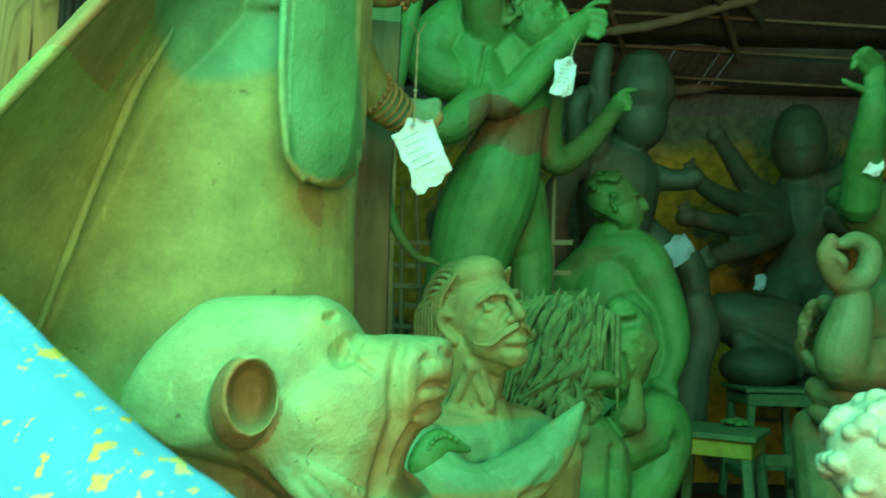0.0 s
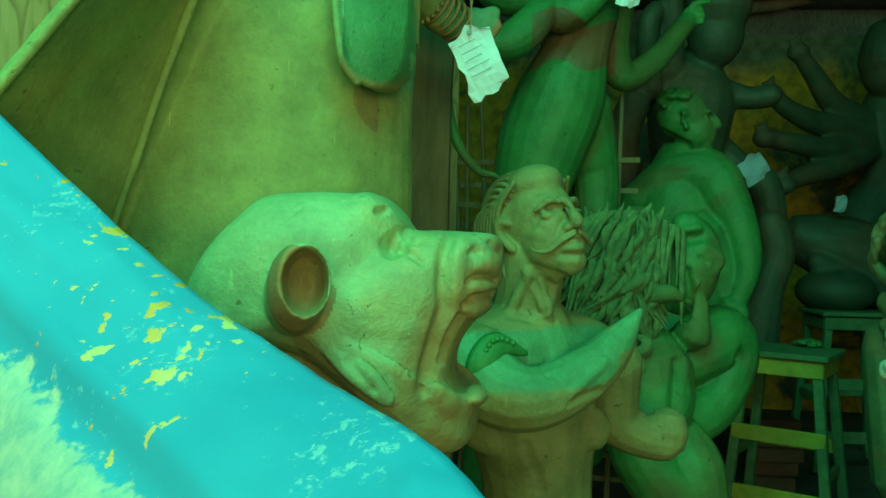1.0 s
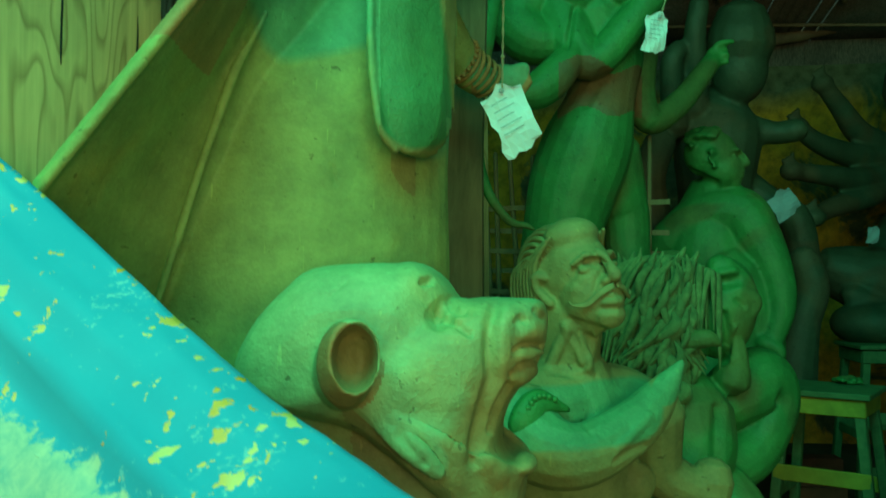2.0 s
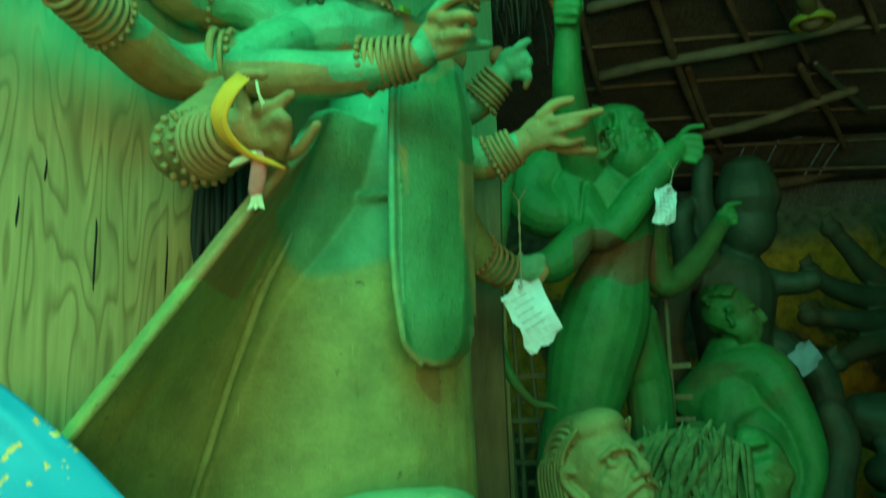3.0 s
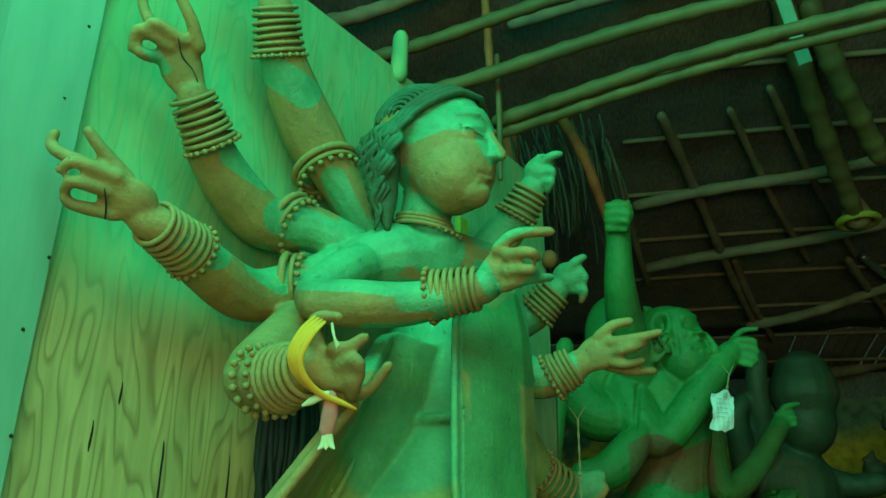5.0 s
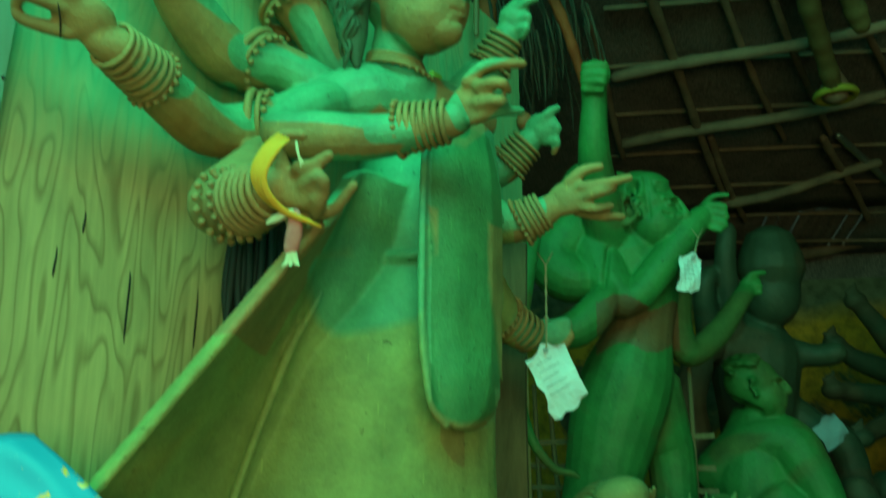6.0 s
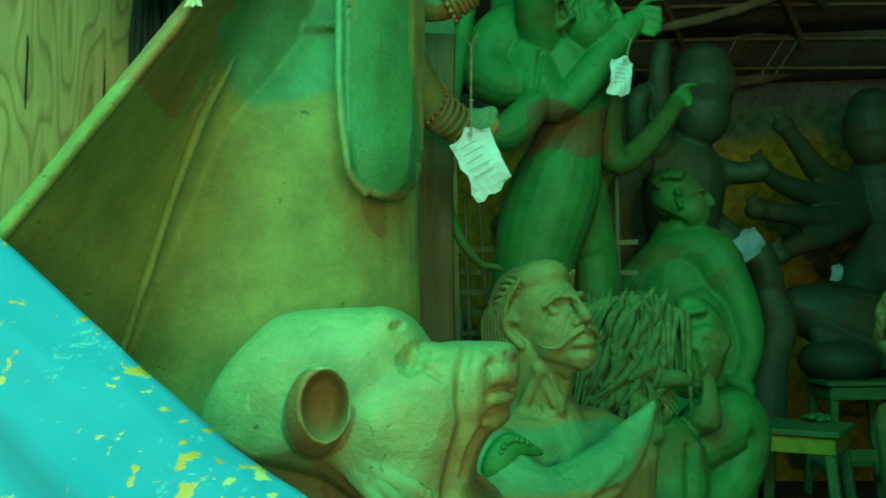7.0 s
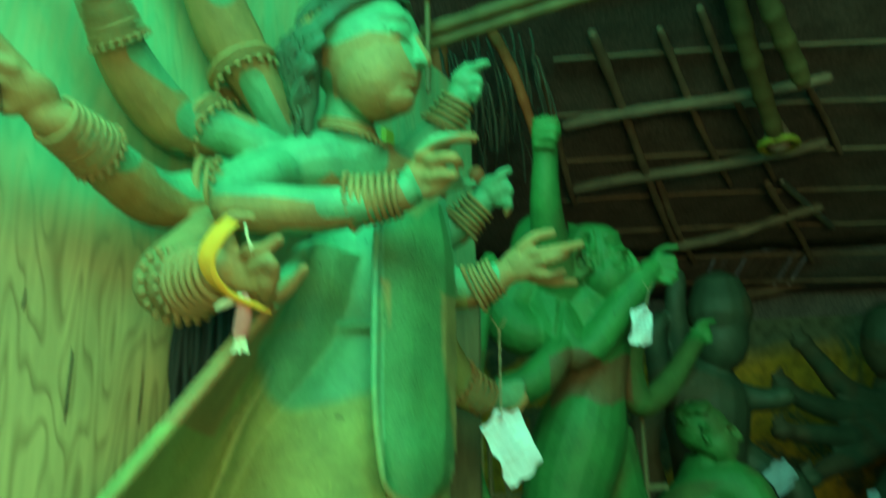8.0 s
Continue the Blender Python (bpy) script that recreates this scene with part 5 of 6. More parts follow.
def maned():
    bm, ex = bmesh.new(), bmesh.new()
    blob(bm, (0.410, 2.879, 1.067), (0.15, 0.15, 0.26), (0, 8, 0))
    blob(bm, (0.601, 2.887, 1.128), (0.11, 0.12, 0.17), (0, 8, 0))
    limb(bm, [(0.588, 2.837, 1.259), (0.644, 2.842, 1.214), (0.677, 2.844, 1.159)], [0.05, 0.045, 0.035], 5, 12)
    limb(bm, [(0.628, 2.800, 1.186), (0.684, 2.824, 1.154), (0.666, 2.823, 1.109)], [0.03, 0.03, 0.025], 5, 10)
    limb(bm, [(0.643, 2.820, 1.112), (0.621, 2.818, 1.038), (0.628, 2.818, 0.965), (0.609, 2.836, 0.907)], [0.018, 0.03, 0.04, 0.06], 5, 10)
    limb(bm, [(0.615, 2.797, 0.966), (0.643, 2.799, 0.989), (0.646, 2.800, 1.025)], [0.02, 0.014, 0.006], 5, 8)
    limb(bm, [(0.455, 2.702, 1.031), (0.513, 2.688, 1.043), (0.554, 2.691, 1.023)], [0.03, 0.03, 0.008], 5, 10)
    limb(bm, [(0.590, 2.934, 0.800), (0.733, 2.997, 0.875), (0.789, 3.002, 0.798), (0.711, 2.943, 0.659), (0.604, 2.883, 0.600)], [0.10, 0.12, 0.085, 0.085, 0.09], 6, 16)
    limb(bm, [(0.461, 2.821, 0.774), (0.474, 2.772, 0.673), (0.434, 2.717, 0.556), (0.526, 2.724, 0.434), (0.616, 2.732, 0.364)], [0.16, 0.14, 0.10, 0.11, 0.10], 6, 16)
    limb(bm, [(0.568, 2.779, 0.566), (0.605, 2.732, 0.489), (0.625, 2.733, 0.364)], [0.09, 0.10, 0.10], 5, 14)
    rng = random.Random(4)
    base = np.array((0.385, 2.737, 1.072))
    for k in range(330):
        a, b = rng.uniform(-1, 0.72), rng.uniform(-0.85, 1)
        x0, z0 = 0.15 * a + 0.02 * b, 0.26 * b
        y0 = 0.13 * (a * a + 0.5 * max(b, 0) ** 3) - 0.05 + rng.uniform(-0.035, 0.035)
        L = rng.uniform(0.12, 0.25) * (0.55 + 0.45 * (b + 0.75) / 1.75)
        lean = rng.gauss(-0.42 - 0.15 * a, 0.20) + 0.30 * (1 - b)
        c1, c2 = rng.gauss(0, 0.012), rng.gauss(-0.015, 0.035)
        pts = [base + np.array([x0 + lean * L * q / 4 + c1 * math.sin(q * 1.3) + c2 * (q / 4) ** 2, y0 - 0.012 * q * (4 - q) * 0.5 + 0.02 * (q / 4), z0 - L * q / 4]) for q in range(5)]
        w = rng.uniform(0.7, 2.1)
        limb(ex, [tuple(p) for p in pts], [v * w for v in (0.003, 0.010, 0.0095, 0.006, 0.001)], 3, 6, rng.uniform(0.25, 0.5))
    # matted locks combed over from the crown
    for k in range(55):
        a = k / 54
        p0 = np.array((0.262, 2.80, 1.262)) * (1 - a) + np.array((0.560, 2.775, 1.245)) * a + np.array([0, rng.uniform(-0.02, 0.02), 0.045 * math.sin(a * 3.1)])
        d, L = -0.06 + 0.05 * a + rng.uniform(-0.015, 0.015), rng.uniform(0.7, 1.3)
        pts = [p0 + np.array([d * q * 0.6, -0.014 * q + 0.0012 * q * q, 0.006 * q - 0.012 * q * q * L]) for q in range(6)]
        w = rng.uniform(0.8, 1.5)
        limb(ex, [tuple(p) for p in pts], [v * w for v in (0.005, 0.010, 0.011, 0.010, 0.007, 0.002)], 3, 6, 0.4)
    for f in ex.faces:
        f.material_index = 1
    strokes = [([(0.564, 2.800, 1.212), (0.618, 2.800, 1.222)], 0.03, -0.018), ([(0.555, 2.800, 1.242), (0.617, 2.800, 1.249)], 0.022, 0.014), ([(0.585, 2.800, 1.111), (0.599, 2.800, 1.039), (0.583, 2.800, 0.965)], 0.022, -0.022), ([(0.628, 2.800, 1.158), (0.650, 2.800, 1.140)], 0.012, -0.012),
               ([(0.621, 2.800, 1.076), (0.599, 2.800, 1.035), (0.593, 2.800, 0.993)], 0.010, 0.010), ([(0.565, 2.800, 0.818), (0.553, 2.800, 0.597)], 0.03, -0.016), ([(0.653, 2.800, 0.894), (0.727, 2.800, 0.787)], 0.07, 0.012), ([(0.445, 2.800, 0.556), (0.553, 2.800, 0.579)], 0.03, 0.016)]
    return sculpted("maned_statue", bm, 0.0068, [CLAY_GREEN, STRAW], ex, 2, strokes, (), (0.047, -0.024, 1.187), (0.14, 0.99, -0.06), label="crouching clay beast with shaggy mane and open jaws", group="workshop statues")


def back_figure():
    bm = bmesh.new()
    H = Matrix.Translation((0.771, 3.826, 1.745)) @ pose(0, 0, 0, 0, -2, 80)
    h, hb = face(bm, H, 0.24)
    rng = random.Random(8)
    for k in range(60):
        a, b = rng.uniform(-1, 1), rng.uniform(-0.5, 1)
        v = Vector((0.4 * a, 0.14 + 0.46 * b * (1 - 0.3 * abs(a)), 0.14 + 0.44 * math.sqrt(max(0.05, 1 - 0.7 * a * a - 0.6 * b * b))))
        blob(bm, h(*v), (0.018, 0.018, 0.014), sub=1)
    limb(bm, [(0.779, 3.883, 1.648), (0.780, 3.910, 1.547)], [0.085, 0.11], 4, 14)
    limb(bm, [(0.779, 3.940, 1.549), (0.758, 3.955, 1.340), (0.727, 3.977, 1.026), (0.700, 3.948, 0.720)], [0.15, 0.205, 0.20, 0.22], 6, 20)
    limb(bm, [(0.587, 3.951, 1.387), (0.744, 3.893, 1.506), (0.874, 3.843, 1.506), (0.941, 3.801, 1.392), (1.002, 3.762, 1.231), (1.015, 3.742, 1.097), (0.972, 3.732, 0.950)], [0.10, 0.115, 0.115, 0.10, 0.075, 0.06, 0.045], 6, 16)
    limb(bm, [(0.935, 3.712, 0.951), (0.991, 3.694, 0.918), (0.969, 3.698, 0.857), (0.927, 3.707, 0.879)], [0.035, 0.03, 0.025, 0.02], 5, 10)
    limb(bm, [(0.820, 3.812, 1.238), (0.925, 3.826, 1.040), (0.933, 3.847, 0.740)], [0.13, 0.12, 0.12], 5, 14)
    # a second carved head low beside it
    limb(bm, [(1.222, 4.109, 1.300), (1.252, 4.118, 1.166), (1.202, 4.130, 1.002), (1.141, 4.147, 0.757)], [0.07, 0.08, 0.09, 0.14], 5, 14)
    limb(bm, [(1.236, 4.066, 1.194), (1.258, 4.074, 1.087), (1.228, 4.080, 0.993)], [0.02, 0.02, 0.02], 5, 10)
    return sculpted("male_statue", bm, 0.009, [CLAY_GREEN, CLAY_DARK], None, 2, [([(0.639, 3.800, 1.689), (0.762, 3.800, 1.634)], 0.03, -0.02), ([(0.843, 3.800, 1.765), (0.872, 3.800, 1.761)], 0.02, -0.014), ([(0.734, 3.800, 1.764), (0.747, 3.800, 1.722)], 0.018, -0.012)], (), (0.047, -0.024, 1.187), (0.2, 0.98, 0.05), paint=lambda p: 1 if p.y > 3.98 and p.x > 1.04 else 0, label="bent clay male figure with cropped hair, arm propped on knee", group="workshop statues")


def standing():
    bm = bmesh.new()
    waist = (0.228, 3.120, 1.891)
    H = Matrix.Translation((0.281, 2.987, 2.317)) @ pose(0, 0, 0, 6, 0, 72)
    h, hb = face(bm, H, 0.25)
    hb((0, 0.16, 0.16), (0.39, 0.47, 0.44))
    hb((0, 0.62, 0.1), (0.22, 0.22, 0.24))
    # leafy headdress and looped ear ornament
    hb((0, 0.18, 0.30), (0.36, 0.46, 0.26), (-14, 0, 0))
    for k in range(4):
        limb(bm, [h(-0.1, 0.30 + 0.10 * k, 0.34 - 0.04 * k), h(0.0, 0.40 + 0.13 * k, 0.52 - 0.10 * k), h(0.02, 0.50 + 0.15 * k, 0.62 - 0.14 * k)], [0.035, 0.026, 0.008], 4, 10, 0.6)
    for s in (-1, 1):
        limb(bm, [h(s * 0.36, 0.10, 0.16), h(s * 0.42, 0.20, 0.12), h(s * 0.42, 0.26, -0.06), h(s * 0.40, 0.22, -0.30), h(s * 0.38, 0.12, -0.22)], [0.012, 0.013, 0.012, 0.013, 0.010], 5, 8)
    limb(bm, [(0.207, 3.053, 2.260), (0.184, 3.058, 2.178)], [0.07, 0.10], 4, 14)
    limb(bm, [(0.196, 3.089, 2.186), (0.233, 3.107, 2.040), (0.228, 3.120, 1.895), (0.181, 3.129, 1.730), (0.124, 3.137, 1.565), (0.064, 3.119, 1.338), (0.003, 3.117, 1.053), (-0.044, 3.186, 0.238)],
         [0.15, 0.15, 0.125, 0.165, 0.165, 0.135, 0.12, 0.11], 6, 20)
    limb(bm, [(0.256, 3.193, 1.693), (0.307, 3.265, 1.527), (0.333, 3.286, 1.334), (0.318, 3.319, 0.406)], [0.12, 0.10, 0.085, 0.08], 5, 16)
    # raised forearm with closed hand
    limb(bm, [(0.081, 3.025, 2.175), (0.125, 2.962, 2.032), (0.200, 2.937, 1.978), (0.313, 2.960, 2.102), (0.419, 2.982, 2.235), (0.473, 3.004, 2.290)], [0.10, 0.085, 0.062, 0.062, 0.052, 0.042], 6, 16)
    hand(bm, (0.463, 3.004, 2.280), [[(0.491, 2.983, 2.323), (0.546, 2.971, 2.311), (0.535, 2.992, 2.286)], [(0.490, 2.985, 2.299), (0.551, 2.975, 2.279), (0.534, 2.995, 2.258)], [(0.489, 2.988, 2.271), (0.546, 2.977, 2.248), (0.530, 2.996, 2.234)], [(0.482, 2.989, 2.247), (0.526, 2.977, 2.224)], [(0.475, 3.012, 2.323), (0.518, 3.023, 2.366), (0.571, 3.020, 2.371)]], 0.12, [(0.493, 3.006, 2.297), (0.513, 3.009, 2.297)])
    # raised fist behind
    limb(bm, [(0.146, 3.067, 2.153), (0.101, 2.865, 2.358), (0.088, 2.753, 2.491), (0.095, 2.700, 2.620), (0.096, 2.678, 2.675)], [0.09, 0.07, 0.055, 0.045, 0.045], 6, 14)
    hand(bm, (0.096, 2.681, 2.665), [[(0.069, 2.609, 2.723), (0.134, 2.600, 2.717), (0.126, 2.627, 2.702)], [(0.063, 2.618, 2.700), (0.131, 2.602, 2.686), (0.124, 2.636, 2.680)], [(0.062, 2.627, 2.678), (0.125, 2.611, 2.661), (0.118, 2.645, 2.655)], [(0.063, 2.638, 2.652), (0.120, 2.630, 2.640)], [(0.118, 2.681, 2.674), (0.143, 2.670, 2.710), (0.138, 2.652, 2.751)]], 0.125, [(0.099, 2.667, 2.702), (0.101, 2.657, 2.726)])
    # second arm stretched low
    limb(bm, [(0.386, 3.270, 2.137), (0.380, 3.287, 1.942), (0.430, 3.304, 1.832), (0.558, 3.413, 1.924), (0.670, 3.516, 2.066), (0.716, 3.567, 2.123)], [0.075, 0.065, 0.055, 0.05, 0.042, 0.038], 6, 14)
    hand(bm, (0.711, 3.568, 2.112), [[(0.715, 3.554, 2.156), (0.737, 3.544, 2.183), (0.788, 3.550, 2.191)], [(0.736, 3.548, 2.137), (0.766, 3.542, 2.134), (0.753, 3.553, 2.113)], [(0.735, 3.551, 2.109), (0.765, 3.545, 2.106)]], 0.12, [(0.724, 3.557, 2.132), (0.738, 3.558, 2.148)])
    # arms crossing behind to the side
    limb(bm, [(0.130, 3.118, 2.328), (0.002, 3.058, 2.253), (-0.072, 3.007, 2.148), (-0.003, 2.973, 2.062), (0.117, 2.987, 2.080)], [0.12, 0.12, 0.10, 0.085, 0.05], 6, 16)
    limb(bm, [(0.144, 2.922, 2.062), (0.091, 2.894, 1.958), (0.001, 2.860, 1.867), (-0.085, 2.830, 1.855)], [0.02, 0.06, 0.065, 0.045], 6, 14)
    blob(bm, (0.069, 3.104, 2.393), (0.12, 0.09, 0.17))
    strokes = [([(0.323, 3.000, 2.399), (0.357, 3.000, 2.388)], 0.02, -0.012), ([(0.316, 3.000, 2.431), (0.365, 3.000, 2.423)], 0.014, 0.008), ([(0.337, 3.000, 2.307), (0.361, 3.000, 2.297)], 0.010, -0.010), ([(0.232, 3.000, 2.421), (0.222, 3.000, 2.345)], 0.030, -0.045), ([(0.276, 3.000, 2.451), (0.284, 3.000, 2.297)], 0.014, -0.008),
               ([(0.131, 3.000, 2.178), (0.098, 3.000, 2.012)], 0.016, -0.014), ([(0.233, 3.000, 1.944), (0.165, 3.000, 1.847)], 0.03, -0.010)]
    return sculpted("standing_statue", bm, 0.0066, [CLAY_GREEN, CLAY_BROWN], None, 2, strokes, (), (-0.015, -0.105, 1.46), (0.1, 0.97, 0.2), paint=lambda p: 1 if abs(p.z - waist[2] + 0.02 * math.sin(p.x * 30)) < 0.075 and abs(p.x - waist[0]) < 0.16 else 0, label="standing clay female figure with raised arms and bare green hips", group="workshop statues")


def far_goddess():
    bm = bmesh.new()
    blob(bm, (2.350, 5.642, 2.334), (0.16, 0.17, 0.17))
    limb(bm, [(2.349, 5.639, 2.382), (2.346, 5.630, 2.510)], [0.185, 0.165], 3, 18)
    limb(bm, [(2.375, 5.701, 2.210), (2.410, 5.760, 2.085)], [0.075, 0.09], 3, 12)
    limb(bm, [(2.418, 5.760, 2.085), (2.431, 5.775, 1.875), (2.428, 5.788, 1.684), (2.433, 5.802, 1.493)], [0.20, 0.19, 0.155, 0.22], 5, 18)
    for pts in (
        [(2.284, 5.715, 2.018), (2.000, 5.558, 2.103), (1.832, 5.446, 2.266), (1.715, 5.386, 2.398)],
        [(2.285, 5.717, 1.980), (1.949, 5.517, 1.967), (1.680, 5.362, 2.031), (1.538, 5.305, 2.126)],
        [(2.287, 5.721, 1.924), (1.971, 5.477, 1.816), (1.689, 5.276, 1.825), (1.467, 5.174, 1.843)],
        [(2.307, 5.725, 1.867), (2.010, 5.484, 1.726), (1.729, 5.289, 1.634), (1.594, 5.193, 1.572)],
        [(2.494, 5.715, 2.024), (2.619, 5.461, 2.069), (2.699, 5.261, 2.061), (2.920, 5.154, 2.173)],
        [(2.514, 5.718, 1.967), (2.589, 5.476, 1.850), (2.706, 5.280, 1.799), (2.929, 5.178, 1.830)],
        [(2.474, 5.712, 2.061), (2.626, 5.550, 2.231), (2.719, 5.436, 2.434), (2.736, 5.324, 2.593)]):
        limb(bm, pts, [0.085, 0.08, 0.062, 0.05], 6, 12)
        e = np.array(pts[-1])
        blob(bm, tuple(e), (0.07, 0.06, 0.06))
        for k in range(3):
            limb(bm, [tuple(e), tuple(e + np.array([-0.06 + 0.03 * k, -0.03, 0.06 + 0.02 * k]))], [0.02, 0.014], 2, 7)
    limb(bm, [(2.356, 5.799, 1.529), (2.207, 5.712, 1.333), (2.063, 5.627, 1.107), (2.034, 5.648, 0.811)], [0.17, 0.15, 0.12, 0.11], 5, 14)
    limb(bm, [(2.528, 5.799, 1.533), (2.584, 5.712, 1.343), (2.592, 5.733, 1.042), (2.562, 5.754, 0.741)], [0.17, 0.15, 0.12, 0.12], 5, 14)
    return sculpted("far_statue", bm, 0.013, [CLAY_DARK], None, 2, label="dark many-armed clay statue with cap, in shade by the ochre wall", group="workshop statues")


def lion_base():
    bm = bmesh.new()
    limb(bm, [(1.707, 5.116, 1.250), (1.979, 5.123, 1.156), (2.186, 5.134, 0.994), (2.224, 5.146, 0.826)], [0.16, 0.22, 0.2, 0.16], 5, 16)
    blob(bm, (1.828, 4.986, 0.961), (0.22, 0.2, 0.13))
    for k in range(6):
        limb(bm, [(1.725, 4.974, 1.121), tuple(np.array((1.780, 4.942, 0.866)) + np.array([0.09 * k, 0, 0.02 * k]))], [0.06, 0.03], 4, 8)
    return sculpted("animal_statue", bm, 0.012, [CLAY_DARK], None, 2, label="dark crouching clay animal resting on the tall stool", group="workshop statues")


def capped():
    bm = bmesh.new()
    blob(bm, (0.993, 4.350, 2.264), (0.14, 0.14, 0.18))
    limb(bm, [(0.997, 4.340, 2.377), (0.999, 4.334, 2.448)], [0.17, 0.16], 3, 16)
    limb(bm, [(0.940, 4.453, 2.171), (0.905, 4.467, 1.969), (0.889, 4.507, 1.506), (0.854, 4.600, 0.434)], [0.09, 0.22, 0.18, 0.2], 5, 16)
    limb(bm, [(1.009, 4.428, 1.988), (1.166, 4.401, 1.948), (1.264, 4.363, 1.952)], [0.08, 0.06, 0.06], 5, 12)
    limb(bm, [(1.011, 4.504, 1.706), (1.167, 4.485, 1.583), (1.292, 4.459, 1.492), (1.335, 4.501, 1.095)], [0.10, 0.09, 0.08, 0.09], 5, 12)
    limb(bm, [(0.775, 4.339, 2.070), (0.754, 4.207, 2.385), (0.774, 4.194, 2.550)], [0.07, 0.055, 0.05], 5, 12)
    limb(bm, [(0.674, 4.334, 1.987), (0.640, 4.204, 2.249), (0.670, 4.201, 2.331)], [0.07, 0.055, 0.05], 5, 12)
    limb(bm, [(0.601, 4.332, 1.904), (0.525, 4.240, 1.698), (0.542, 4.270, 1.393), (0.574, 4.340, 0.673)], [0.08, 0.09, 0.12, 0.12], 5, 12)
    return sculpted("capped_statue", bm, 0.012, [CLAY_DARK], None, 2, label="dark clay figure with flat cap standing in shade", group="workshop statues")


def raised_fist():
    bm = bmesh.new()
    limb(bm, [(1.083, 2.392, 1.471), (1.072, 2.396, 1.423), (1.127, 2.421, 1.354), (1.191, 2.420, 1.372), (1.205, 2.415, 1.444), (1.164, 2.412, 1.475), (1.115, 2.393, 1.461)], [0.020, 0.028, 0.036, 0.036, 0.032, 0.026, 0.018], 6, 12)
    limb(bm, [(1.088, 2.375, 1.430), (1.106, 2.367, 1.411), (1.114, 2.378, 1.387)], [0.014, 0.014, 0.010], 4, 9)
    limb(bm, [(1.166, 2.442, 1.340), (1.163, 2.447, 1.259), (1.142, 2.454, 1.162), (1.169, 2.478, 1.113), (1.346, 2.567, 1.128)], [0.045, 0.062, 0.075, 0.07, 0.08], 6, 16)
    limb(bm, [(1.430, 2.658, 1.264), (1.436, 2.675, 1.020), (1.463, 2.747, -0.011)], [0.14, 0.16, 0.16], 4, 14)
    rng = random.Random(2)
    for k in range(26):
        a = k / 25 * math.pi
        c = np.array((1.225, 2.633, 1.190)) + np.array([-0.09 * math.sin(a) - 0.02, rng.uniform(-0.03, 0.03), 0.11 * math.cos(a)])
        limb(bm, [tuple(c), tuple(c + np.array([-0.025, -0.02, 0.012])), tuple(c + np.array([-0.02, -0.02, -0.02]))], [0.014, 0.014, 0.008], 4, 8)
    blob(bm, (1.272, 2.696, 1.154), (0.12, 0.1, 0.14))
    limb(bm, [(1.159, 2.624, 1.035), (1.197, 2.574, 1.024), (1.280, 2.572, 1.059)], [0.05, 0.045, 0.05], 5, 12)
    limb(bm, [(1.153, 2.628, 0.966), (1.199, 2.580, 0.948), (1.299, 2.577, 0.993)], [0.035, 0.04, 0.045], 5, 12)
    blob(bm, (1.187, 2.553, 1.042), (0.03, 0.02, 0.014))
    limb(bm, [(1.181, 2.733, 0.901), (1.221, 2.746, 0.724), (1.263, 2.763, 0.476)], [0.07, 0.09, 0.1], 4, 12)
    return sculpted("arm_statue", bm, 0.006, [CLAY_FIST], None, 2, label="clay figure with a raised looped fist and curled hair", group="workshop statues")


def curly_head():
    bm = bmesh.new()
    c = np.array((0.983, 1.928, 0.946))
    blob(bm, tuple(c), (0.115, 0.12, 0.13))
    rng = random.Random(5)
    for k in range(80):
        a, b = rng.uniform(0, 2 * math.pi), rng.uniform(-0.6, 1)
        q = math.sqrt(1 - b * b)
        r = rng.uniform(0.022, 0.03)
        blob(bm, tuple(c + np.array([0.115 * q * math.cos(a), 0.12 * q * math.sin(a), 0.13 * b])), (r, r, r * 0.8), sub=2)
    limb(bm, [tuple(c - np.array([0, 0, 0.1])), tuple(c - np.array([0, 0, 0.5])), tuple(c - np.array([0, 0, 1.0]))], [0.08, 0.14, 0.15], 4, 14)
    return sculpted("curly_statue", bm, 0.005, [CLAY_WHITE], None, 2, label="white-primed statue with tight knobbly curls", group="workshop statues")


def far_hand():
    bm = bmesh.new()
    limb(bm, [(1.643, 3.379, 1.712), (1.612, 3.267, 1.873), (1.590, 3.157, 2.024), (1.594, 3.151, 2.108)], [0.08, 0.07, 0.055, 0.045], 5, 14)
    hand(bm, (1.595, 3.151, 2.098), [[(1.545, 3.126, 2.175), (1.498, 3.095, 2.193), (1.484, 3.096, 2.176)], [(1.576, 3.124, 2.203), (1.503, 3.083, 2.219), (1.487, 3.093, 2.209)], [(1.596, 3.123, 2.219), (1.534, 3.081, 2.241), (1.508, 3.092, 2.235)], [(1.547, 3.131, 2.102), (1.484, 3.110, 2.116), (1.457, 3.109, 2.132)]], 0.13, [(1.593, 3.148, 2.151), (1.597, 3.145, 2.189)])
    limb(bm, [(1.668, 3.576, 1.761), (1.714, 3.478, 1.726), (1.876, 3.477, 1.753)], [0.06, 0.07, 0.08], 5, 12)
    limb(bm, [(1.692, 3.480, 1.702), (1.936, 3.593, 1.531), (1.999, 3.634, 0.938), (2.024, 3.701, -0.011)], [0.09, 0.15, 0.16, 0.15], 5, 14)
    return sculpted("reaching_statue", bm, 0.008, [CLAY_GREEN], None, 2, label="clay figure reaching up with a bent hand", group="workshop statues")


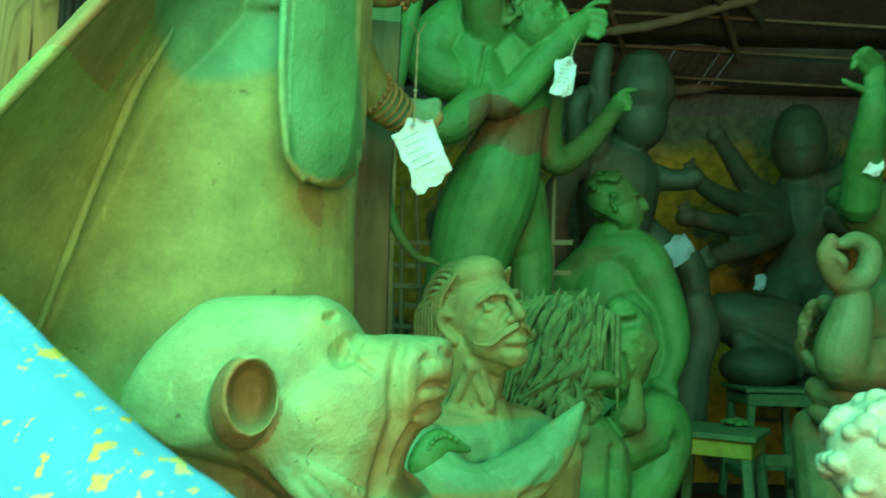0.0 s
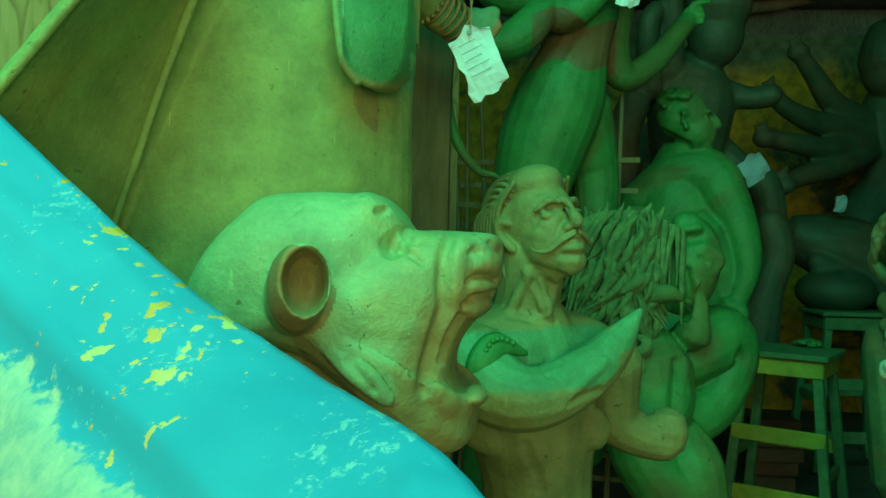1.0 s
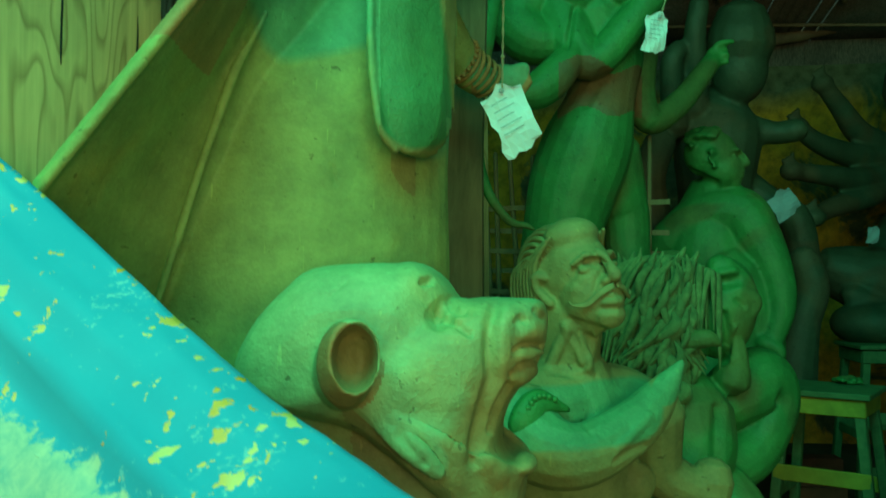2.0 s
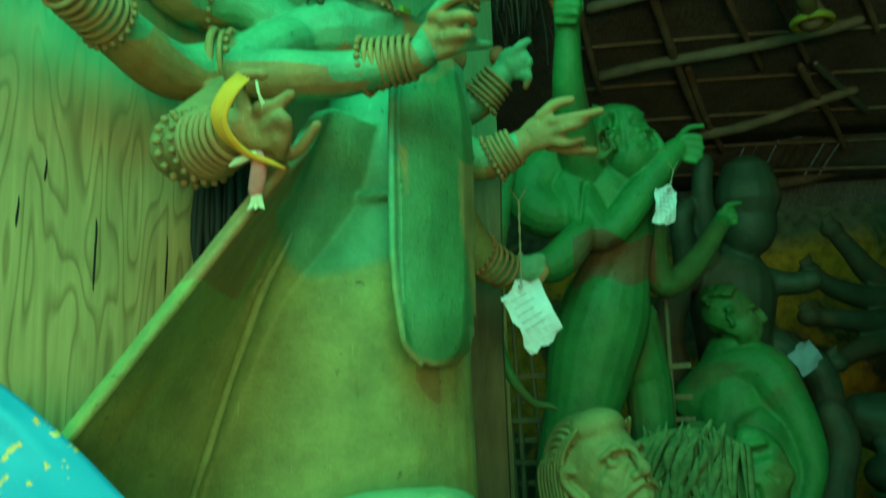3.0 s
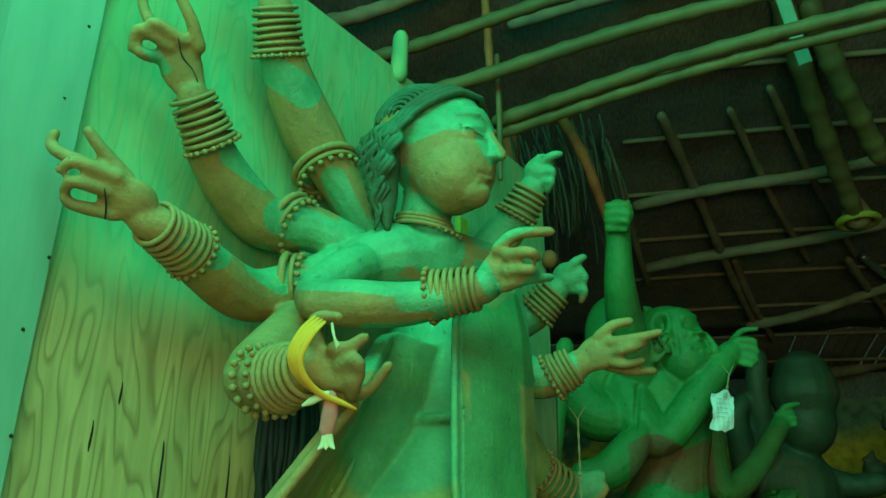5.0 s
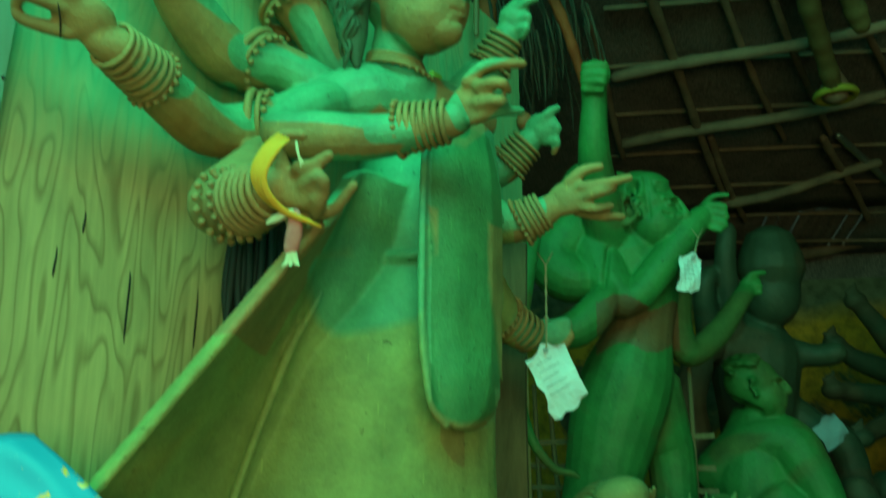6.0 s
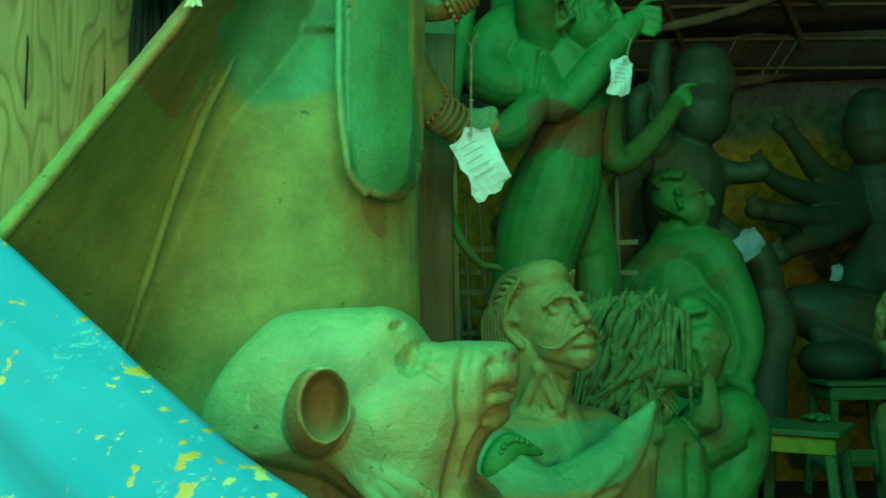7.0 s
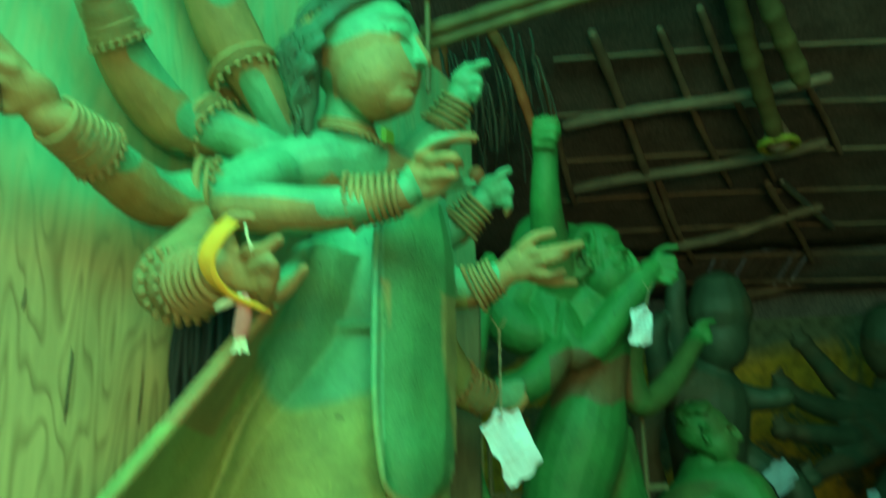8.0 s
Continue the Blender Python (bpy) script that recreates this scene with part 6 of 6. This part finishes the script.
def tail():
    bm = bmesh.new()
    limb(bm, [(-0.112, 2.639, 2.244), (-0.176, 2.471, 1.775), (-0.176, 2.456, 1.604), (-0.147, 2.471, 1.487), (-0.087, 2.496, 1.403), (-0.038, 2.514, 1.389), (-0.015, 2.518, 1.378)], [0.03, 0.024, 0.019, 0.016, 0.013, 0.010, 0.006], 7, 12)
    limb(bm, [(-0.203, 2.374, 1.693), (-0.209, 2.367, 1.758), (-0.182, 2.363, 1.838)], [0.04, 0.05, 0.04], 5, 12)
    return sculpted("snake_statue", bm, 0.005, [CLAY_GREEN], None, 2, label="clay snake hanging in a curve beside the plank", group="workshop statues")


for make in (beast_head, bust, maned, back_figure, standing, far_goddess, lion_base, capped, raised_fist, curly_head, far_hand, tail):
    make()


# ---- flaked sheet in front ----
def sheet():
    bm = bmesh.new()
    edge = spline([(-0.799, 1.087, 1.450), (-0.648, 1.059, 1.342), (-0.428, 0.937, 1.205), (-0.272, 0.810, 1.128), (-0.143, 0.691, 1.086), (-0.018, 0.541, 1.055), (0.034, 0.466, 1.041), (0.073, 0.409, 1.032)], 9)
    f0, f1, eye = Vector((-0.528, 0.877, 1.121)), Vector((-0.193, 0.655, 0.969)), Vector((0.04, -0.03, 1.19))
    fold = (f0 - eye).cross(f1 - eye).normalized()
    if fold.dot(Vector(edge[8]) - eye) > 0:
        fold = -fold
    rows = []
    for i, e in enumerate(edge):
        s = i / (len(edge) - 1)
        r = []
        for j in range(40):
            k = j / 39
            off = np.array([-0.34 * k, -0.22 * k * (1 - 0.55 * s), -0.02 * k - 0.50 * k ** 2.2])
            w = 0.012 * noise.noise(Vector((s * 5, k * 4, 3.1))) + 0.003 * noise.noise(Vector((s * 22, k * 15, 1.1)))
            p = e + off * (1 - 0.35 * s) + np.array([0.2 * w, -w, w])
            q = fold.dot(Vector(p) - eye)
            p = p + np.array([0.3, -0.6, 0.6]) * (0.016 * math.exp(-(q / 0.018) ** 2) - 0.012 * math.exp(-((q - 0.03) / 0.02) ** 2))
            r.append(tuple(p))
        rows.append(r)
    slab(bm, rows, 0.006, (0.2, 0.3, -1))
    ob = tagged(finish("paint_sheet", bm, [SHEET]), "turquoise sheet with flaking yellow and white paint", "sheet")
    worn = ob.data.attributes.new("worn", "FLOAT", "POINT")
    for v, w in zip(ob.data.vertices, worn.data):
        w.value = min(1.0, max(0.0, 0.06 + 8 * fold.dot(v.co - eye)))
    return ob


sheet()


# ---- paper tags ----
def tag(hole, up, w, h, tilt, mat, turn=0, ink=True, ragged=0.006, seed=1):
    ob = thing("paper_tag", hole, "creased white paper tag with torn edge hanging on twine" if up else "plain pale card tag hanging among the statues", "tag", "paper tags")
    rng = random.Random(seed)
    bm = bmesh.new()
    M = pose(0, 0, 0, 0, tilt, turn)
    rows = []
    for i in range(9):
        r = []
        for j in range(7):
            x = w * (j / 6 - 0.6)
            z = 0.012 - h * i / 8
            if j in (0, 6):
                x += rng.uniform(-ragged, ragged)
            if i in (0, 8):
                z += rng.uniform(-ragged, ragged)
            if i == 0 and j not in (3, 4):
                z -= abs(j - 3.6) * w * 0.10
            if i == 8 and j in (5, 6):
                z += 0.25 * w * (j - 4) / 2
            r.append(tuple(M @ Vector((x, 0.006 * math.sin(i * 0.9) + 0.004 * math.sin(j * 1.3 + i), z))))
        rows.append(r)
    slab(bm, rows, 0.0012, tuple(M @ Vector((0, 1, 0))))
    part("paper", bm, mat, ob)
    if ink:
        for k in range(5):
            bm = bmesh.new()
            z = -0.18 * h - 0.11 * h * k
            L = rng.uniform(0.35, 0.6) * w
            box(bm, M @ Vector((-0.45 * w, -0.010, z)), M @ Vector((-0.45 * w + L, -0.010, z + 0.004)), 0.0008, 0.0022, bevel=0)
            part("writing", bm, INK, ob)
        bm = bmesh.new()
        ring(bm, M @ Vector((-0.005, -0.006, -0.006)), (0, 1, 0), 0.004, 0.0025, 10, 5)
        part("eyelet", bm, INK, ob, "", True)
    if up:
        bm = bmesh.new()
        a, b = Vector((0, 0, -0.006)), Vector(up) - Vector(hole)
        for s in (-1, 1):
            pts = [a.lerp(b, q / 12) + Vector((s * 0.0016 * math.cos(q * 1.6), s * 0.0016 * math.sin(q * 1.6), 0)) for q in range(13)]
            limb(bm, pts, [0.0016] * 13, 3, 6)
        for s in (-1, 1):
            limb(bm, [b, b + Vector((s * 0.018, 0, 0.03))], [0.0016, 0.0014], 3, 6)
        blob(bm, a.lerp(b, 0.38), (0.006, 0.005, 0.006), sub=1)
        part("twine", bm, TWINE, ob, "knotted jute twine", True)
    return ob


tag((-0.078, 1.930, 1.675), (-0.072, 1.889, 1.863), 0.094, 0.168, -24, PAPER, 6, True, 0.006, 3)
tag((0.410, 2.871, 2.108), (0.433, 2.888, 2.179), 0.078, 0.14, 10, PAPER, 20, True, 0.003, 5)
tag((1.109, 4.089, 1.621), None, 0.13, 0.135, -32, PAPER_GREY, 10, False, 0.002, 7)
tag((1.828, 4.899, 1.488), None, 0.06, 0.10, 12, PAPER_GREY, 0, False, 0.002, 9)
tag((1.638, 3.208, 1.859), None, 0.06, 0.08, 20, PAPER, 0, False, 0.003, 2)


# ---- ribbon on the wrist ----
def ribbon():
    ob = thing("ribbon", (-0.478, 1.110, 1.858), "yellow and pink cotton ribbon tied round the statue's hand", "ribbon")
    inv = Vector(ob.location)
    def loc(*pts):
        return [Vector(p) - inv for p in pts]
    for k in range(4):
        bm = bmesh.new()
        o = Vector((0.006 * k - 0.009, -0.002 * k, -0.004 * k))
        limb(bm, [p + o for p in loc((-0.441, 1.090, 1.894), (-0.458, 1.083, 1.872), (-0.476, 1.087, 1.839), (-0.472, 1.100, 1.811), (-0.449, 1.117, 1.787), (-0.398, 1.129, 1.765))], [0.003, 0.005, 0.006, 0.0065, 0.006, 0.002], 6, 8, 0.4)
        part("band", bm, YELLOW_CLOTH, ob, "", True)
    for k in range(3):
        bm = bmesh.new()
        limb(bm, loc((-0.425, 1.102, 1.884), (-0.420, 1.101, 1.861), tuple(np.array((-0.415, 1.106, 1.840)) + np.array([0.004 * k, 0, 0]))), [0.0025] * 3, 4, 6)
        part("thread", bm, CREAM_CLOTH, ob, "", True)
    bm = bmesh.new()
    limb(bm, loc((-0.430, 1.125, 1.774), (-0.432, 1.130, 1.749), (-0.439, 1.138, 1.725)), [0.010, 0.013, 0.012], 5, 9, 0.5)
    part("tail", bm, PINK_CLOTH, ob, "faded pink end", True)
    for dx in (-9, 0, 10):
        bm = bmesh.new()
        e = loc((-0.438, 1.139, 1.725))[0]
        limb(bm, [e, e + Vector((dx * 0.0006, 0, -0.02)), e + Vector((dx * 0.0013, -0.004, -0.028))], [0.008, 0.006, 0.002], 4, 7, 0.5)
        part("fringe", bm, CREAM_CLOTH, ob, "", True)
    bm = bmesh.new()
    limb(bm, loc((-0.435, 1.117, 1.777), (-0.458, 1.118, 1.768), (-0.471, 1.118, 1.762)), [0.006, 0.007, 0.003], 4, 7, 0.5)
    part("knot_end", bm, CREAM_CLOTH, ob, "", True)
    return ob


ribbon()

# black fibre hair hanging behind the wrist
bm = bmesh.new()
rng = random.Random(11)
for k in range(70):
    a = rng.random()
    top = np.array((-0.689, 1.535, 1.874)) * (1 - a) + np.array((-0.618, 1.581, 1.908)) * a + np.array([0, rng.uniform(-0.04, 0.04), 0])
    L = 0.22 + 0.06 * (1 - a) + rng.uniform(-0.03, 0.03)
    limb(bm, [tuple(top), tuple(top + np.array([rng.uniform(-0.01, 0.01), 0, -L * 0.5])), tuple(top + np.array([rng.uniform(-0.025, 0.02), 0, -L]))], [0.009, 0.009, 0.002], 3, 6)
tagged(finish("hair_bundle", bm, HAIR_DARK), "bundle of black fibre hair behind the statue", "hair", kind="stuff")


# ---- stools ----
def stool(place, turn, w, d, h, top_mat, apron_mat, leg_mat, label):
    ob = thing("stool", place, label, "stool", "work stools")
    ob.rotation_euler.z = radians(turn)
    bm = bmesh.new()
    box(bm, (-w / 2 - 0.02, 0, h - 0.012), (w / 2 + 0.02, 0, h - 0.012), d + 0.04, 0.024)
    for v in bm.verts:
        v.co.z += 0.004 * noise.noise(v.co * 9)
    part("seat", bm, top_mat, ob, "worn seat board")
    for s in (-1, 1):
        bm = bmesh.new()
        box(bm, (-w / 2, s * (d / 2 - 0.01), h - 0.062), (w / 2, s * (d / 2 - 0.01), h - 0.062), 0.02, 0.07)
        part("apron", bm, apron_mat, ob, "yellow painted apron")
        bm = bmesh.new()
        box(bm, (s * (w / 2 - 0.01), -d / 2 + 0.022, h - 0.062), (s * (w / 2 - 0.01), d / 2 - 0.022, h - 0.062), 0.02, 0.07)
        part("apron", bm, apron_mat, ob)
        for t in (-1, 1):
            bm = bmesh.new()
            box(bm, (s * (w / 2 - 0.03), t * (d / 2 - 0.032), h - 0.03), (s * (w / 2 + 0.04), t * (d / 2 + 0.02), 0), 0.04, 0.04, (0, 1, 0.1))
            part("leg", bm, leg_mat, ob)
    for s, z in ((-1, h * 0.55), (1, h * 0.45), (-1, h * 0.22)):
        bm = bmesh.new()
        k = 0.04 * (1 - z / h)
        box(bm, (-w / 2 - k, s * (d / 2 + k * 0.5 - 0.005), z), (w / 2 + k, s * (d / 2 + k * 0.5 - 0.005), z), 0.016, 0.065)
        part("rung", bm, apron_mat, ob)
        bm = bmesh.new()
        box(bm, (s * (w / 2 + k * 0.4), -d / 2 - 0.01, z - 0.09), (s * (w / 2 + k * 0.4), d / 2 + 0.01, z - 0.09), 0.016, 0.05)
        part("rung", bm, leg_mat, ob)
    return ob


stool((1.20, 3.74, 0), -30, 0.34, 0.32, 0.765, GREEN_WOOD, YELLOW_WOOD, GREEN_WOOD, "green-topped work stool with yellow apron and rungs, on the earth floor")
stool((1.86, 4.9, 0), 2, 0.36, 0.34, 0.86, GREEN_WOOD, GREEN_WOOD, GREEN_WOOD, "taller dull green stool in the shade behind")
bm = bmesh.new()
rng = random.Random(3)
for k in range(16):
    blob(bm, (1.30 + rng.uniform(-0.06, 0.06), 3.85 + rng.uniform(-0.05, 0.05), 0.777 + rng.uniform(0, 0.012)), (0.028, 0.02, 0.011), (0, 0, rng.uniform(0, 180)), 1)
tagged(finish("clay_scraps", bm, CLAY_GREEN), "scraps of clay lying on the stool", "clay", kind="stuff")
for k in range(5):
    bm = bmesh.new()
    box(bm, (0, 0, 0.035), (0.23, 0, 0.035), 0.11, 0.068, bevel=0.005)
    ob = tagged(finish("brick", bm, BRICK, smooth=False), "red brick stacked under the stools", "brick", "loose bricks")
    ob.matrix_world = pose(1.18 + 0.02 * (k % 3), 4.32 + 0.02 * (k % 2), 0.005 + 0.07 * k, 0, 0, 3 * (k % 3))


# ---- woven bamboo screen behind ----
screen = thing("bamboo_screen", (0, 3.35, 0), "woven split-bamboo screen in the shade behind the statues", "screen")
rng = random.Random(6)
for k in range(11):
    bm = bmesh.new()
    x = -0.22 + 0.062 * k + rng.uniform(-0.012, 0.012)
    limb(bm, [(x, 0, 0.1), (x + rng.uniform(-0.03, 0.03), 0, 1.0), (x + rng.uniform(-0.04, 0.04), 0, 1.62 + rng.uniform(-0.08, 0.16))], [0.012, 0.012, 0.009], 4, 7)
    part("upright", bm, RAW_WOOD, screen, "", True)
for k in range(16):
    bm = bmesh.new()
    z = 0.3 + 0.08 * k
    box(bm, (-0.28, -0.012 if k % 2 else 0.012, z), (0.5, -0.012 if k % 2 else 0.012, z + rng.uniform(-0.03, 0.03)), 0.006, 0.02, bevel=0)
    part("lath", bm, RAW_WOOD, screen)

# red cloth ball tied at the backboard's edge
bm = bmesh.new()
blob(bm, (-0.150, 2.772, 2.607), (0.03, 0.03, 0.035), sub=2)
limb(bm, [(-0.150, 2.772, 2.607), (-0.165, 2.809, 2.645)], [0.012, 0.006], 3, 7)
tagged(finish("cloth_ball", bm, RED_PAINT), "small red cloth ball tied beside the backboard", "cloth")

# orange hanging ornament near the roof
orn = thing("paper_ornament", (-0.585, 2.357, 3.711), "orange paper ornament hanging from the roof", "ornament")
bm = bmesh.new()
for k in range(10):
    a = k * 0.63
    blob(bm, (0.035 * math.cos(a), 0.035 * math.sin(a), 0), (0.04, 0.04, 0.055), sub=2)
part("flower", bm, YELLOW_CLOTH, orn, "orange folded paper", True)
bm = bmesh.new()
limb(bm, [(0, 0, -0.05), (0, 0, -0.10)], [0.012, 0.008], 3, 7)
part("tassel", bm, CREAM_CLOTH, orn, "", True)
